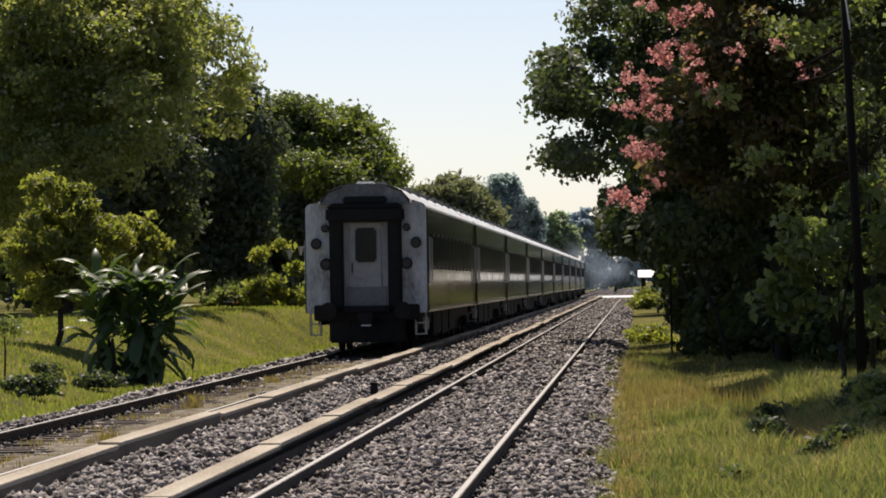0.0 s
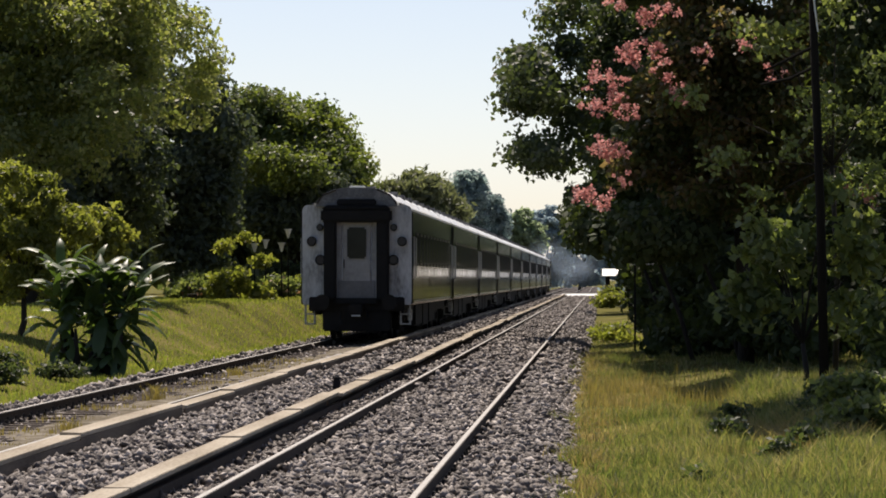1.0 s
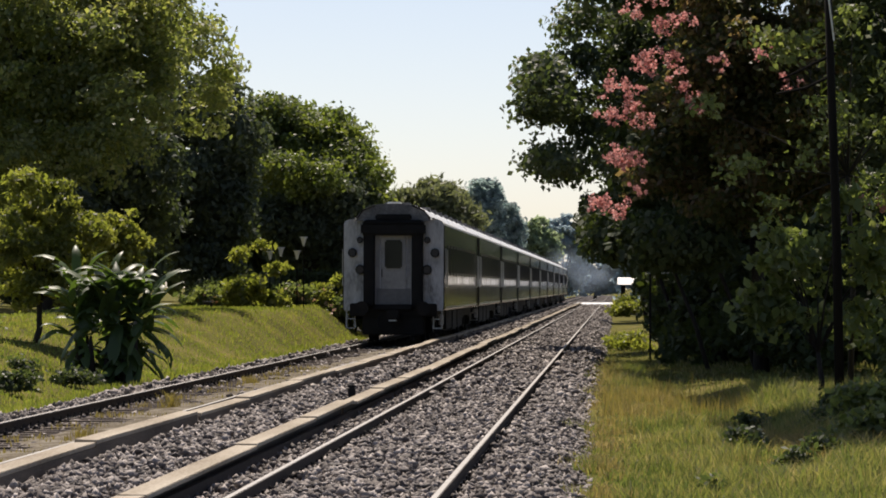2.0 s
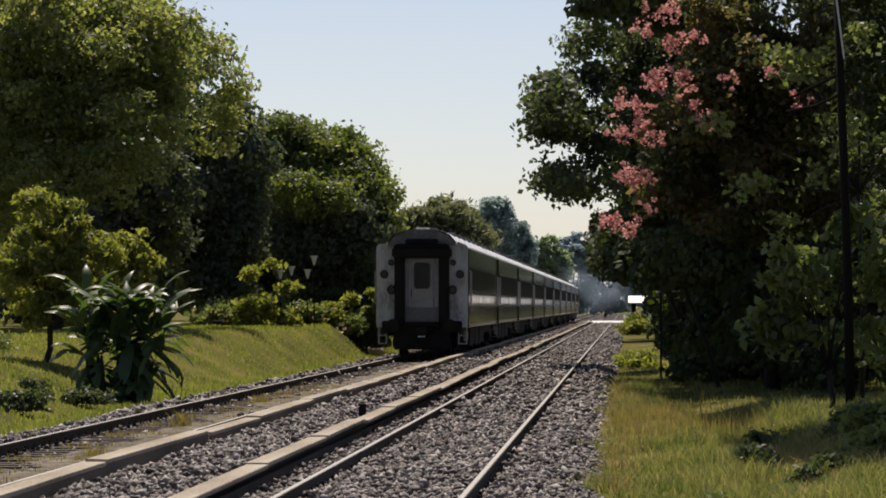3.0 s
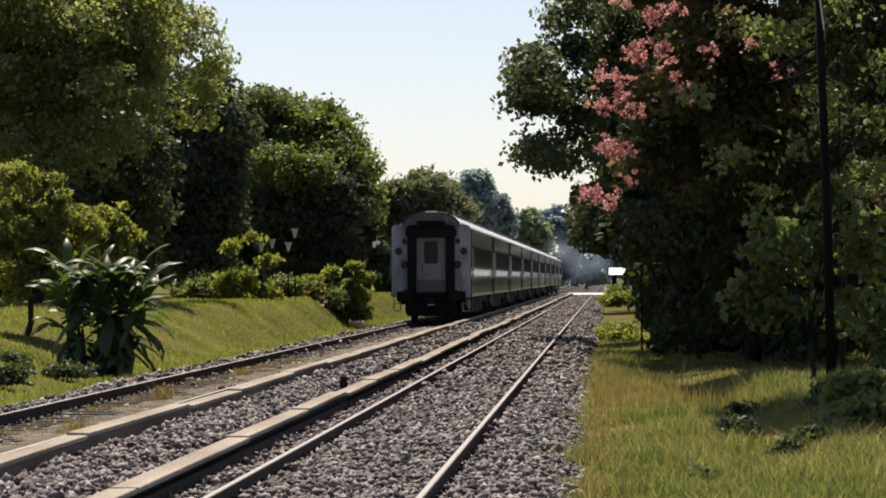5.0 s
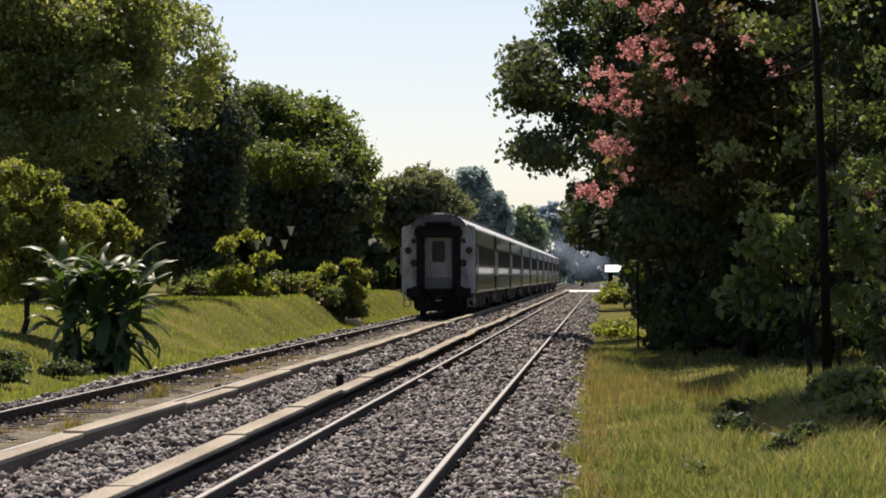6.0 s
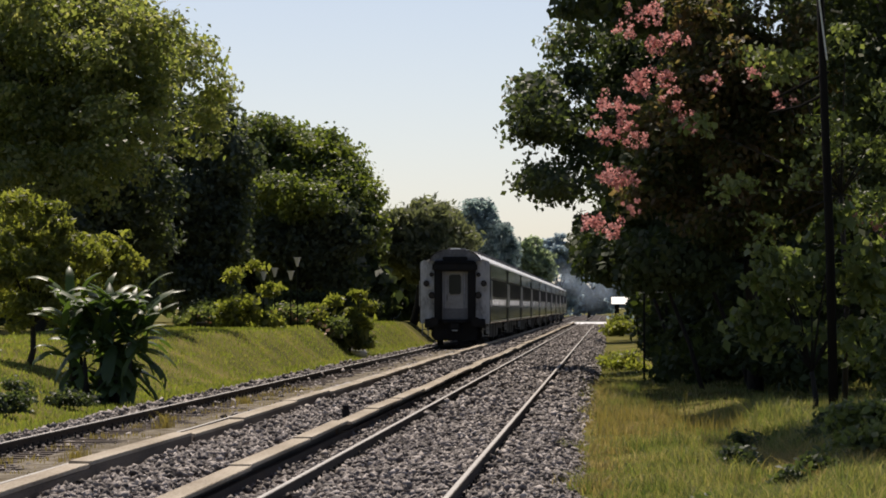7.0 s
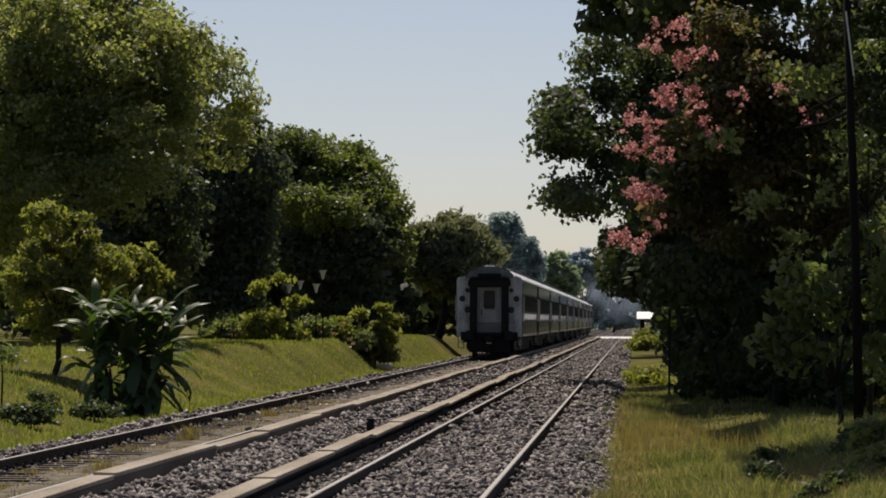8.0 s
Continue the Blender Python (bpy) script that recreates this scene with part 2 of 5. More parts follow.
def indexed_mesh(name, verts, tris, material, parent=None):
    me = bpy.data.meshes.new(name)
    verts = np.asarray(verts, dtype=np.float32)
    tris = np.asarray(tris, dtype=np.int32)
    k = tris.shape[1]
    me.vertices.add(len(verts))
    me.vertices.foreach_set("co", verts.ravel())
    me.loops.add(tris.size)
    me.loops.foreach_set("vertex_index", tris.ravel())
    me.polygons.add(len(tris))
    me.polygons.foreach_set("loop_start", np.arange(0, tris.size, k, dtype=np.int32))
    me.update(calc_edges=True)
    me.materials.append(material)
    ob = new(name, me)
    if parent is not None:
        ob.parent = parent
    return ob


def leaf_quads(c, size, rng, droop=0.3, long=1.6, outward=None, order=0.95):
    """Rhombic leaves, one at each centre; they lie roughly along the skin of the bough that they grow on."""
    n = len(c)
    nrm = rng.normal(size=(n, 3))
    nrm /= np.linalg.norm(nrm, axis=1)[:, None] + 1e-9
    if outward is not None:
        nrm = nrm + outward * order
        nrm /= np.linalg.norm(nrm, axis=1)[:, None] + 1e-9
    u = rng.normal(size=(n, 3))
    u[:, 2] -= droop
    u -= nrm * (u * nrm).sum(axis=1)[:, None]
    u /= np.linalg.norm(u, axis=1)[:, None] + 1e-9
    v = np.cross(nrm, u)
    s = size * rng.uniform(0.6, 1.35, size=(n, 1))
    a, b = u * s * long * 0.5, v * s * 0.5
    return np.stack([c - a, c + b - 0.15 * a + nrm * s * 0.12, c + a, c - b - 0.15 * a + nrm * s * 0.12], axis=1)


def crown_points(lobes, n, rng, clump=0.36, per=22, shell=0.12):
    """Leaf centres in clumps that crowd towards the skins of the lobes."""
    lobes = np.asarray(lobes, dtype=float)
    area = (lobes[:, 3] * lobes[:, 4] + lobes[:, 4] * lobes[:, 5] + lobes[:, 3] * lobes[:, 5])
    m = max(1, n // per)
    k = rng.choice(len(lobes), m, p=area / area.sum())
    d = rng.normal(size=(m, 3))
    d[:, 2] += 0.3
    d /= np.linalg.norm(d, axis=1)[:, None]
    r = 1.0 - np.abs(rng.normal(0, shell, size=(m, 1)))
    r = np.clip(r + 0.10 * np.sin(d[:, :1] * 7 + k[:, None]) * np.sin(d[:, 2:] * 6 + 2 * k[:, None]), 0.1, 1.15)
    base = lobes[k, :3] + d * r * lobes[k, 3:]
    idx = np.repeat(np.arange(m), per)
    spread = clump * rng.uniform(0.5, 1.3, size=(m, 1))
    c = base[idx] + np.clip(rng.normal(size=(m * per, 3)), -1.7, 1.7) * spread[idx] * np.array([1, 1, 0.55])
    return c, d[idx] + np.array([0, 0, 0.35])


def lobes_in(cx, cy, cz, rx, ry, rz, count, rng, small=0.42, core=0.66):
    """Lobes that fill an uneven egg-shaped crown."""
    out = [(cx, cy, cz, rx * core, ry * core, rz * core)]
    for _ in range(int(count * 1.35)):
        d = rng.normal(size=3)
        d /= np.linalg.norm(d)
        q = rng.uniform(0.58, 0.92) * (1.0 if core > 0.5 else rng.uniform(0.7, 1.25))
        s = small * rng.uniform(0.7, 1.25)
        out.append((cx + d[0] * rx * q, cy + d[1] * ry * q, cz + d[2] * rz * q, rx * s, ry * s, rz * s))
    return out


def tree(name, x, y, ground_z, crown, leaves, leaf, material, label, category="tree", lobes=14, trunk=0.3, clump=0.34, per=22, seed=1, extra=(), lean=(0, 0), droop=0.8, long=1.6, shell=0.12, small=0.35, core=0.52, order=0.95):
    """A tree: tapered trunk with limbs that reach into the crown, and a crown of single leaves in clumps."""
    rng = np.random.default_rng(seed)
    cx, cy, cz, rx, ry, rz = crown
    if name != "woodland_tree":
        leaf, leaves, per = leaf * 0.74, int(leaves * 1.25), int(per * 1.5)
    root = tagged(new(name), label, category)
    root.location = (x, y, ground_z)
    o = np.array([x, y, ground_z])
    lb = lobes_in(cx, cy, cz, rx, ry, rz, lobes, rng, small, core) + list(extra)
    bm = bmesh.new()
    fork = Vector((x + (cx - x) * 0.5 + lean[0], y + (cy - y) * 0.5, ground_z + max(min(0.6, 0.45 * (cz - ground_z)), (cz - rz * 0.75 - ground_z) * 0.9)))
    base = Vector((x, y, ground_z - 0.3))
    mid = base.lerp(fork, 0.5) + Vector((0.08, 0.05, 0))
    tube(bm, [p - Vector(o) for p in (base, mid, fork)], [trunk * 1.25, trunk, trunk * 0.82], 10)
    for k, q in enumerate(lb[: 14]):
        tip = Vector(q[:3])
        bend = fork.lerp(tip, 0.5) + Vector((0, 0, 0.15 * rz))
        tube(bm, [p - Vector(o) for p in (fork, bend, tip)], [trunk * 0.5, trunk * 0.3, trunk * 0.07], 6)
    part("trunk", bm, M_BARK, root, smooth=True)
    c, out = crown_points(lb, leaves, rng, clump, per, shell)
    ok = c[:, 2] > ground_z + 0.08
    q = leaf_quads(c[ok] - o, leaf, rng, droop, long, out[ok], order)
    mesh_of("crown", q, 4, material, root)
    return root


# ---- ground ----
def fade(a, b, v):
    t = np.clip((np.asarray(v, dtype=float) - a) / (np.asarray(b, dtype=float) - a), 0, 1)
    return t * t * (3 - 2 * t)


def ground_height(x, y):
    x, y = np.asarray(x, dtype=float), np.asarray(y, dtype=float)
    left = 1.30 * fade(-9.4, -14.2 + 2.7 * fade(85, 125, y), x) * (1 - 0.9 * fade(190, 330, y)) * (0.62 + 0.38 * fade(60, 110, y))
    right = 0.24 * np.exp(-((y - 59) / 5) ** 2 - ((x - 0.45) / 0.7) ** 2) + 0.26 * np.exp(-((y - 61) / 4) ** 2 - ((x - 2.75) / 0.55) ** 2) - 0.24 * np.exp(-((y - 63) / 7) ** 2 - ((x - 1.65) / 0.5) ** 2) - 0.10 * np.exp(-((y - 50) / 5) ** 2 - ((x - 2.4) / 0.7) ** 2) + 0.16 * fade(0.2, 2.5, x) * (1 - fade(150, 300, y)) + 0.45 * fade(4.5, 9, x)
    rough = 0.05 * np.sin(x * 1.9 + y * 0.31) * np.sin(y * 0.47 - x * 0.6) * (fade(-9.2, -10.5, x) + fade(0.0, 1.5, x))
    return -0.30 + left + right + rough


def bed_height(x):
    """The ballast: level under the tracks, a low hump between them, falling at the shoulders."""
    x = np.asarray(x, dtype=float)
    return -0.40 + 0.22 * fade(-9.6, -8.8, x) * (1 - fade(-0.9, -0.1, x)) + 0.115 * fade(-5.5, -5.36, x) * (1 - fade(-4.75, -4.15, x)) - 0.08 * fade(-7.98, -7.75, x) * (1 - fade(-6.9, -6.3, x))


def grid(name, xs, ys, height, material):
    X, Y = np.meshgrid(xs, ys)
    v = np.stack([X, Y, height(X, Y)], axis=-1).reshape(-1, 3)
    w, h = len(xs), len(ys)
    i = (np.arange(h - 1)[:, None] * w + np.arange(w - 1)[None, :]).ravel()
    ob = indexed_mesh(name, v, np.stack([i, i + 1, i + w + 1, i + w], axis=1), material)
    for p in ob.data.polygons:
        p.use_smooth = True
    return ob


M_GROUND = mottled("grass_soil", [(0.055, 0.055, 0.016), (0.12, 0.115, 0.025), (0.20, 0.16, 0.055)], 0.35, 9, 0.95, bump=0.6, depth=0.05, spec=0.05)
xs = np.concatenate([np.linspace(-2500, -60, 16), np.linspace(-50, -18, 17), np.linspace(-17, 8, 76), np.linspace(9, 40, 16), np.linspace(60, 2500, 14)])
ys = np.concatenate([np.linspace(-600, -20, 10), np.linspace(0, 180, 121), np.linspace(190, 600, 42), np.linspace(700, 4000, 12)])
tagged(grid("ground", xs, ys, ground_height, M_GROUND), "grassy ground with a low lawn bank beside the tracks", "ground", kind="structure")
bxs = np.linspace(-9.7, -0.0, 66)
bys = np.concatenate([np.linspace(-30, 20, 20), np.linspace(22, 120, 230), np.linspace(125, 900, 100)])


def bed(x, y):
    return bed_height(x) + 0.03 * np.sin(x * 5.1 + y * 2.7) * np.sin(y * 4.3 + x * 1.3) * (np.abs(x + 7.1) > 0.75)


tagged(grid("ballast", bxs, bys, bed, M_BED), "grey-brown crushed stone ballast bed under two tracks", "ballast", kind="structure")

# ---- track ----
LEFT_TRACK, RIGHT_TRACK, HALF = -7.1, -2.4, 0.87
TRACK_END = 900.0


def rail(x, name, label):
    """Flat-bottomed rail: foot, web and a polished head."""
    root = tagged(new(name), label, "rail", "running rails of the two tracks")
    root.location = (x, 0, 0)
    y0, y1 = -30.0, TRACK_END
    prof = [(-0.07, -0.160), (0.07, -0.160), (0.07, -0.146), (0.012, -0.128), (0.009, -0.045), (0.036, -0.034), (0.036, -0.006), (-0.036, -0.006), (-0.036, -0.034), (-0.009, -0.045), (-0.012, -0.128), (-0.07, -0.146)]
    bm = bmesh.new()
    a = [bm.verts.new((px, y0, pz)) for px, pz in prof]
    b = [bm.verts.new((px, y1, pz)) for px, pz in prof]
    for i in range(len(prof)):
        j = (i + 1) % len(prof)
        bm.faces.new((a[i], a[j], b[j], b[i]))
    part("rail_body", bm, M_RAIL, root)
    bm = bmesh.new()
    box(bm, -0.027, 0.027, y0, y1, -0.006, 0.0, 0.002)
    part("rail_head", bm, M_RAILTOP, root, "bright polished running surface")
    return root


for tx in (LEFT_TRACK, RIGHT_TRACK):
    for side in (-HALF, HALF + (0.07 if tx == LEFT_TRACK else 0.0)):
        rail(tx + side, "rail", "rusty steel rail with a polished top on sleepers")


def third_rail(x, open_side, seed):
    """A conductor rail under a wooden cover of boards butted end to end; its back is boarded on one side only."""
    root = tagged(new("third_rail"), "conductor rail under a weathered plank cover beside the track", "third rail", "covered conductor rails")
    root.location = (x, 0, 0)
    rng = random.Random(seed)
    part("conductor", boxed(-0.04, 0.04, -30, 420, -0.12, -0.02, 0.006), M_RAIL, root, "dark steel conductor rail")
    y = 20.0 + rng.uniform(0, 4)
    while y < 400:
        ln = rng.choice((6.5, 7.8, 9.2))
        dz, dx = rng.uniform(-0.022, 0.022), rng.uniform(-0.03, 0.03)
        bm = bmesh.new()
        box(bm, -0.15, 0.09, -ln / 2 + 0.02, ln / 2 - 0.02, 0.085, 0.13, 0.006)
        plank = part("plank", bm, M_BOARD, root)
        plank.matrix_local = pose(dx, y + ln / 2, dz, rng.uniform(-0.12, 0.12), rng.uniform(-1.5, 1.5), rng.uniform(-0.15, 0.15))
        s = -open_side
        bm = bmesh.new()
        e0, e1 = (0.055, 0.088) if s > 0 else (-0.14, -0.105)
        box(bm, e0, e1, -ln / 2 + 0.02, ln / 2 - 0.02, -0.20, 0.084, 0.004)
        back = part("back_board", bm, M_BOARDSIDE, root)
        back.matrix_local = pose(dx, y + ln / 2, dz, 0, 0, rng.uniform(-0.1, 0.1))
        for k in range(2 if y < 180 else 0):
            br = part("insulator", boxed(-0.05, 0.05, -0.05, 0.05, -0.24, -0.118), M_UNDER, root)
            br.matrix_local = pose(0, y + (k + 0.5) * ln / 2, 0)
        y += ln
    return root


third_rail(-5.55, -1, 3)
third_rail(-3.84, 1, 8)


def fastening_mesh():
    bm = bmesh.new()
    for s in (-1, 1):
        box(bm, s * 0.075 - 0.022, s * 0.075 + 0.022, -0.06, 0.06, -0.165, -0.105, 0.006)
        disc(bm, s * 0.085, 0, -0.09, 0.014, 0.05, "z", 6)
    return bm


def sleepers(tx, name):
    """Timber sleepers nearly buried in the stones, with the clips that hold each rail."""
    root = tagged(new(name), "row of weathered sleepers half buried in ballast", "sleepers", kind="structure")
    root.location = (tx, 0, 0)
    bm = boxed(-1.3, 1.3, -0.12, 0.12, -0.30, -0.162, 0.012)
    first = part("sleeper", bm, M_SLEEPER, root)
    clip = part("rail_clip", fastening_mesh(), M_UNDER, root)
    first.location, clip.location = (0, 26.0, 0), (-HALF, 26.0, 0)
    for k in range(1, 150):
        y = 26.0 + k * 0.66
        o = new("sleeper", first.data)
        o.parent = root
        o.matrix_local = pose(random.uniform(-0.04, 0.04), y, random.uniform(-0.008, 0.004), 0, random.uniform(-0.4, 0.4), random.uniform(-1, 1))
        for s in (-HALF, HALF):
            c = new("rail_clip", clip.data)
            c.parent = root
            c.matrix_local = pose(s, y, 0)


sleepers(LEFT_TRACK, "sleepers_left")
sleepers(RIGHT_TRACK, "sleepers_right")

# trodden soil between the rails of the left track
bm = bmesh.new()
n_y = 240
rows_v = []
for j in range(n_y):
    y = 20 + j * 0.8
    rows_v.append([bm.verts.new((LEFT_TRACK + q * 0.74, y, -0.178 + 0.05 * q + 0.02 * (1 - q * q) + 0.018 * math.sin(j * 1.7 + q * 5) + 0.012 * math.sin(j * 0.6 - q * 3))) for q in (-1, -0.75, -0.5, -0.25, 0, 0.25, 0.5, 0.75, 1)])
for r0, r1 in zip(rows_v, rows_v[1:]):
    for k in range(8):
        bm.faces.new((r0[k], r0[k + 1], r1[k + 1], r1[k]))
tagged(part("soil", bm, M_DIRT, smooth=True), "pale dusty soil packed between the rails", "soil", kind="structure")


def stones(name, x0, x1, y0, y1, count, size, seed, keep, label):
    """Loose crushed stones, each an uneven eight-faced lump lying on the bed."""
    rng = np.random.default_rng(seed)
    y = y0 + (y1 - y0) * rng.random(count) ** 1.25
    x = rng.uniform(x0, x1, count)
    ok = keep(x, y)
    x, y = x[ok], y[ok]
    n = len(x)
    s = size * rng.uniform(0.55, 1.5, n)
    z = bed(x, y) + s * rng.uniform(-0.1, 0.75, n)
    base = np.array([(1, 0, 0), (0, 1, 0), (-1, 0, 0), (0, -1, 0), (0, 0, 1), (0, 0, -1)], dtype=float)
    v = base[None] * rng.uniform(0.55, 1.25, (n, 6, 1)) + rng.normal(0, 0.22, (n, 6, 3))
    v *= s[:, None, None] * 0.5 * np.array([1.25, 1.25, 0.95])
    a = rng.uniform(0, math.tau, n)
    t = rng.normal(0, 0.5, n)
    ca, sa, ct, st = np.cos(a), np.sin(a), np.cos(t), np.sin(t)
    px = v[..., 0] * ca[:, None] - v[..., 1] * sa[:, None]
    py = v[..., 0] * sa[:, None] + v[..., 1] * ca[:, None]
    pz = v[..., 2]
    py, pz = py * ct[:, None] - pz * st[:, None], py * st[:, None] + pz * ct[:, None]
    V = np.stack([px + x[:, None], py + y[:, None], pz + z[:, None]], axis=-1).reshape(-1, 3)
    f = np.array([(0, 1, 4), (1, 2, 4), (2, 3, 4), (3, 0, 4), (1, 0, 5), (2, 1, 5), (3, 2, 5), (0, 3, 5)])
    F = (f[None] + (np.arange(n) * 6)[:, None, None]).reshape(-1, 3)
    tagged(indexed_mesh(name, V, F, M_STONE), label, "gravel", kind="stuff")


def clear_of_rails(x, y):
    ok = np.ones(len(x), bool)
    for r in (LEFT_TRACK - HALF, LEFT_TRACK + HALF, RIGHT_TRACK - HALF, RIGHT_TRACK + HALF):
        ok &= np.abs(x - r) > 0.085
    ok &= ~((x > LEFT_TRACK - 0.72) & (x < LEFT_TRACK + 0.72) & (np.random.default_rng(4).random(len(x)) > 0.34))
    return ok


stones("near_stones", -9.3, -0.25, 27, 62, 90000, 0.070, 21, clear_of_rails, "loose grey and brown crushed stones of the ballast")
stones("far_stones", -9.3, -0.25, 62, 190, 42000, 0.10, 22, clear_of_rails, "loose crushed stones of the ballast farther along")
stones("distant_stones", -9.3, -0.25, 185, 398, 30000, 0.11, 23, clear_of_rails, "crushed stones of the ballast towards the crossing")


# ---- train ----
CAR_LEN, CAR_PITCH, CAR_W = 28.6, 29.3, 1.6


def section(zb=0.98):
    """Half cross-section of a coach body, from the sill up to the ridge."""
    pts = [(CAR_W - 0.03, zb), (CAR_W, zb + 0.12), (CAR_W, 3.60)]
    for a in range(1, 6):
        t = a / 5 * math.pi / 2
        pts.append((CAR_W - 0.18 + 0.18 * math.cos(t), 3.60 + 0.17 * math.sin(t)))
    return pts


def loft(prof, y0, y1):
    bm = bmesh.new()
    a = [bm.verts.new((x, y0, z)) for x, z in prof]
    b = [bm.verts.new((x, y1, z)) for x, z in prof]
    for i in range(len(prof) - 1):
        bm.faces.new((a[i], b[i], b[i + 1], a[i + 1]))
    bm.faces.new(a)
    bm.faces.new(b[::-1])
    bmesh.ops.recalc_face_normals(bm, faces=bm.faces)
    return bm


def bogie(root, y):
    """A two-axle bogie with side frames, springs and wheels."""
    bm = bmesh.new()
    for s in (-1, 1):
        box(bm, s * 1.02 - 0.09, s * 1.02 + 0.09, y - 1.7, y + 1.7, 0.50, 0.72, 0.03)
        for yy in (-1.25, 1.25):
            box(bm, s * 1.02 - 0.13, s * 1.02 + 0.13, y + yy - 0.2, y + yy + 0.2, 0.30, 0.62, 0.03)
        for yy in (-0.3, 0.3):
            disc(bm, s * 1.02, y + yy, 0.42, 0.11, 0.34, "z", 10)
    box(bm, -1.1, 1.1, y - 0.25, y + 0.25, 0.52, 0.85, 0.03)
    b = part("bogie", bm, M_UNDER, root, "grimy dark bogie")
    for yy in (-1.25, 1.25):
        bm = bmesh.new()
        for s in (-1, 1):
            disc(bm, s * (HALF - 0.01), y + yy, 0.46, 0.46, 0.11, "x", 24)
            disc(bm, s * (HALF - 0.075), y + yy, 0.46, 0.49, 0.03, "x", 24)
        disc(bm, 0, y + yy, 0.46, 0.075, 1.7, "x", 10)
        part("wheelset", bm, M_UNDER, b)


def coach():
    """A passenger coach, origin on the rail at its rear end, length along +y."""
    root = tagged(new("passenger_coach"), "dark blue passenger coach with weathered white ends and pale roof", "railway coach", "coaches of the train")
    half = section()
    side = half + [(-x, z) for x, z in half[::-1]]
    body_prof = [(x, z) for x, z in side] + [side[0]]
    bm = loft(body_prof, 0.0, CAR_LEN)
    bmesh.ops.remove_doubles(bm, verts=bm.verts, dist=0.0005)
    bm.faces.ensure_lookup_table()
    for f in bm.faces:
        c = f.calc_center_median()
        if abs(f.normal.y) > 0.7:
            f.material_index = 1
        elif c.z > 3.5:
            f.material_index = 2
    body = part("body", bm, [M_NAVY, M_GREY, M_ROOF], root)
    # roof dome with its dark end
    half_arc = [(1.20, 3.72), (1.17, 3.86), (1.02, 4.02), (0.86, 4.13), (0.66, 4.21), (0.34, 4.25)]
    arc = half_arc + [(-x, z) for x, z in half_arc[::-1]] + [half_arc[0]]
    bm = loft(arc, -0.16, CAR_LEN + 0.1)
    bmesh.ops.remove_doubles(bm, verts=bm.verts, dist=0.0005)
    for f in bm.faces:
        if abs(f.normal.y) > 0.7:
            f.material_index = 1
    part("roof", bm, [M_ROOF, M_DOME], root, "pale domed roof with a grey end", smooth=False)
    # raised black block gives the recess its dark tone
    bm = boxed(-0.58, 0.58, -0.24, -0.12, 3.74, 3.93, 0.04)
    part("recess_block", bm, M_BLACK, root, "black block standing for the dark recess in the roof end")
    part("end_vent", boxed(-0.22, 0.22, 0.0, 0.5, 4.24, 4.31, 0.02), M_WHITE, root, "small white roof vent")
    bm = bmesh.new()
    for s in (-1, 1):
        tube(bm, [(s * 1.16, -0.18, 3.80), (s * 0.98, -0.19, 4.05), (s * 0.6, -0.19, 4.19)], [0.022] * 3, 6)
    part("dome_rail", bm, M_UNDER, root)
    for k in range(7):
        yy = 2.2 + k * 4.1
        part("roof_vent", boxed(-0.42, 0.42, yy - 0.45, yy + 0.45, 4.23, 4.33, 0.03), M_ROOF if k % 2 else M_DOME, root)
        part("roof_hatch", boxed(0.72, 0.98, yy + 1.2, yy + 1.75, 4.05, 4.22, 0.02), M_DOME, root)
    bm = bmesh.new()
    for s in (-1, 1):
        box(bm, s * 1.27 - 0.04, s * 1.27 + 0.04, -0.1, CAR_LEN, 3.775, 3.82, 0.01)
    part("gutter", bm, M_DOME, root)
    # gangway: rubber frame, hood and the end door
    bm = bmesh.new()
    for s in (-1, 1):
        box(bm, s * 0.77 - 0.18, s * 0.77 + 0.18, -0.34, 0.02, 1.12, 3.55, 0.05)
    box(bm, -1.03, 1.03, -0.42, 0.02, 3.28, 3.66, 0.06)
    for k in range(5):
        box(bm, -0.99 + 0.03 * k, 0.99 - 0.03 * k, -0.42 + 0.03 * k, -0.2, 3.655 + 0.02 * k, 3.68 + 0.02 * k)
    box(bm, -0.62, 0.62, -0.28, 0.02, 1.0, 1.16, 0.03)
    part("gangway", bm, M_BLACK, root, "black rubber gangway frame")
    bm = bmesh.new()
    box(bm, -0.40, 0.40, -0.075, -0.045, 1.62, 3.28, 0.012)
    for s in (-1, 1):
        box(bm, s * 0.52 - 0.075, s * 0.52 + 0.075, -0.06, 0.0, 1.16, 3.34, 0.01)
    box(bm, -0.6, 0.6, -0.05, 0.0, 3.26, 3.36, 0.01)
    door = part("end_door", bm, M_DOOR, root, "pale grey end door with a small dark window")
    part("kick_plate", boxed(-0.55, 0.55, -0.083, -0.03, 1.17, 1.66, 0.01), M_KICK, door, "scuffed darker lower panel")
    bm = bmesh.new()
    box(bm, -0.28, 0.28, -0.088, -0.06, 2.27, 3.14, 0.05)
    part("door_window", bm, M_GLASS, door, "dark window with rounded corners")
    part("door_handle", boxed(-0.385, -0.355, -0.12, -0.07, 2.0, 2.25, 0.006), M_BLACK, door)
    for s in (-1, 1):
        for xx, zz, r in ((1.32, 2.75, 0.14), (1.07, 2.23, 0.15), (1.08, 3.14, 0.10)):
            bm = bmesh.new()
            disc(bm, s * xx, -0.05, zz, r, 0.12, "y", 20)
            lamp = part("end_lamp", bm, M_BLACK, root, "round dark end lamp")
            bm = bmesh.new()
            disc(bm, s * xx, -0.113, zz, r * 0.72, 0.012, "y", 20)
            part("lens", bm, M_LENS, lamp)
        bm = bmesh.new()
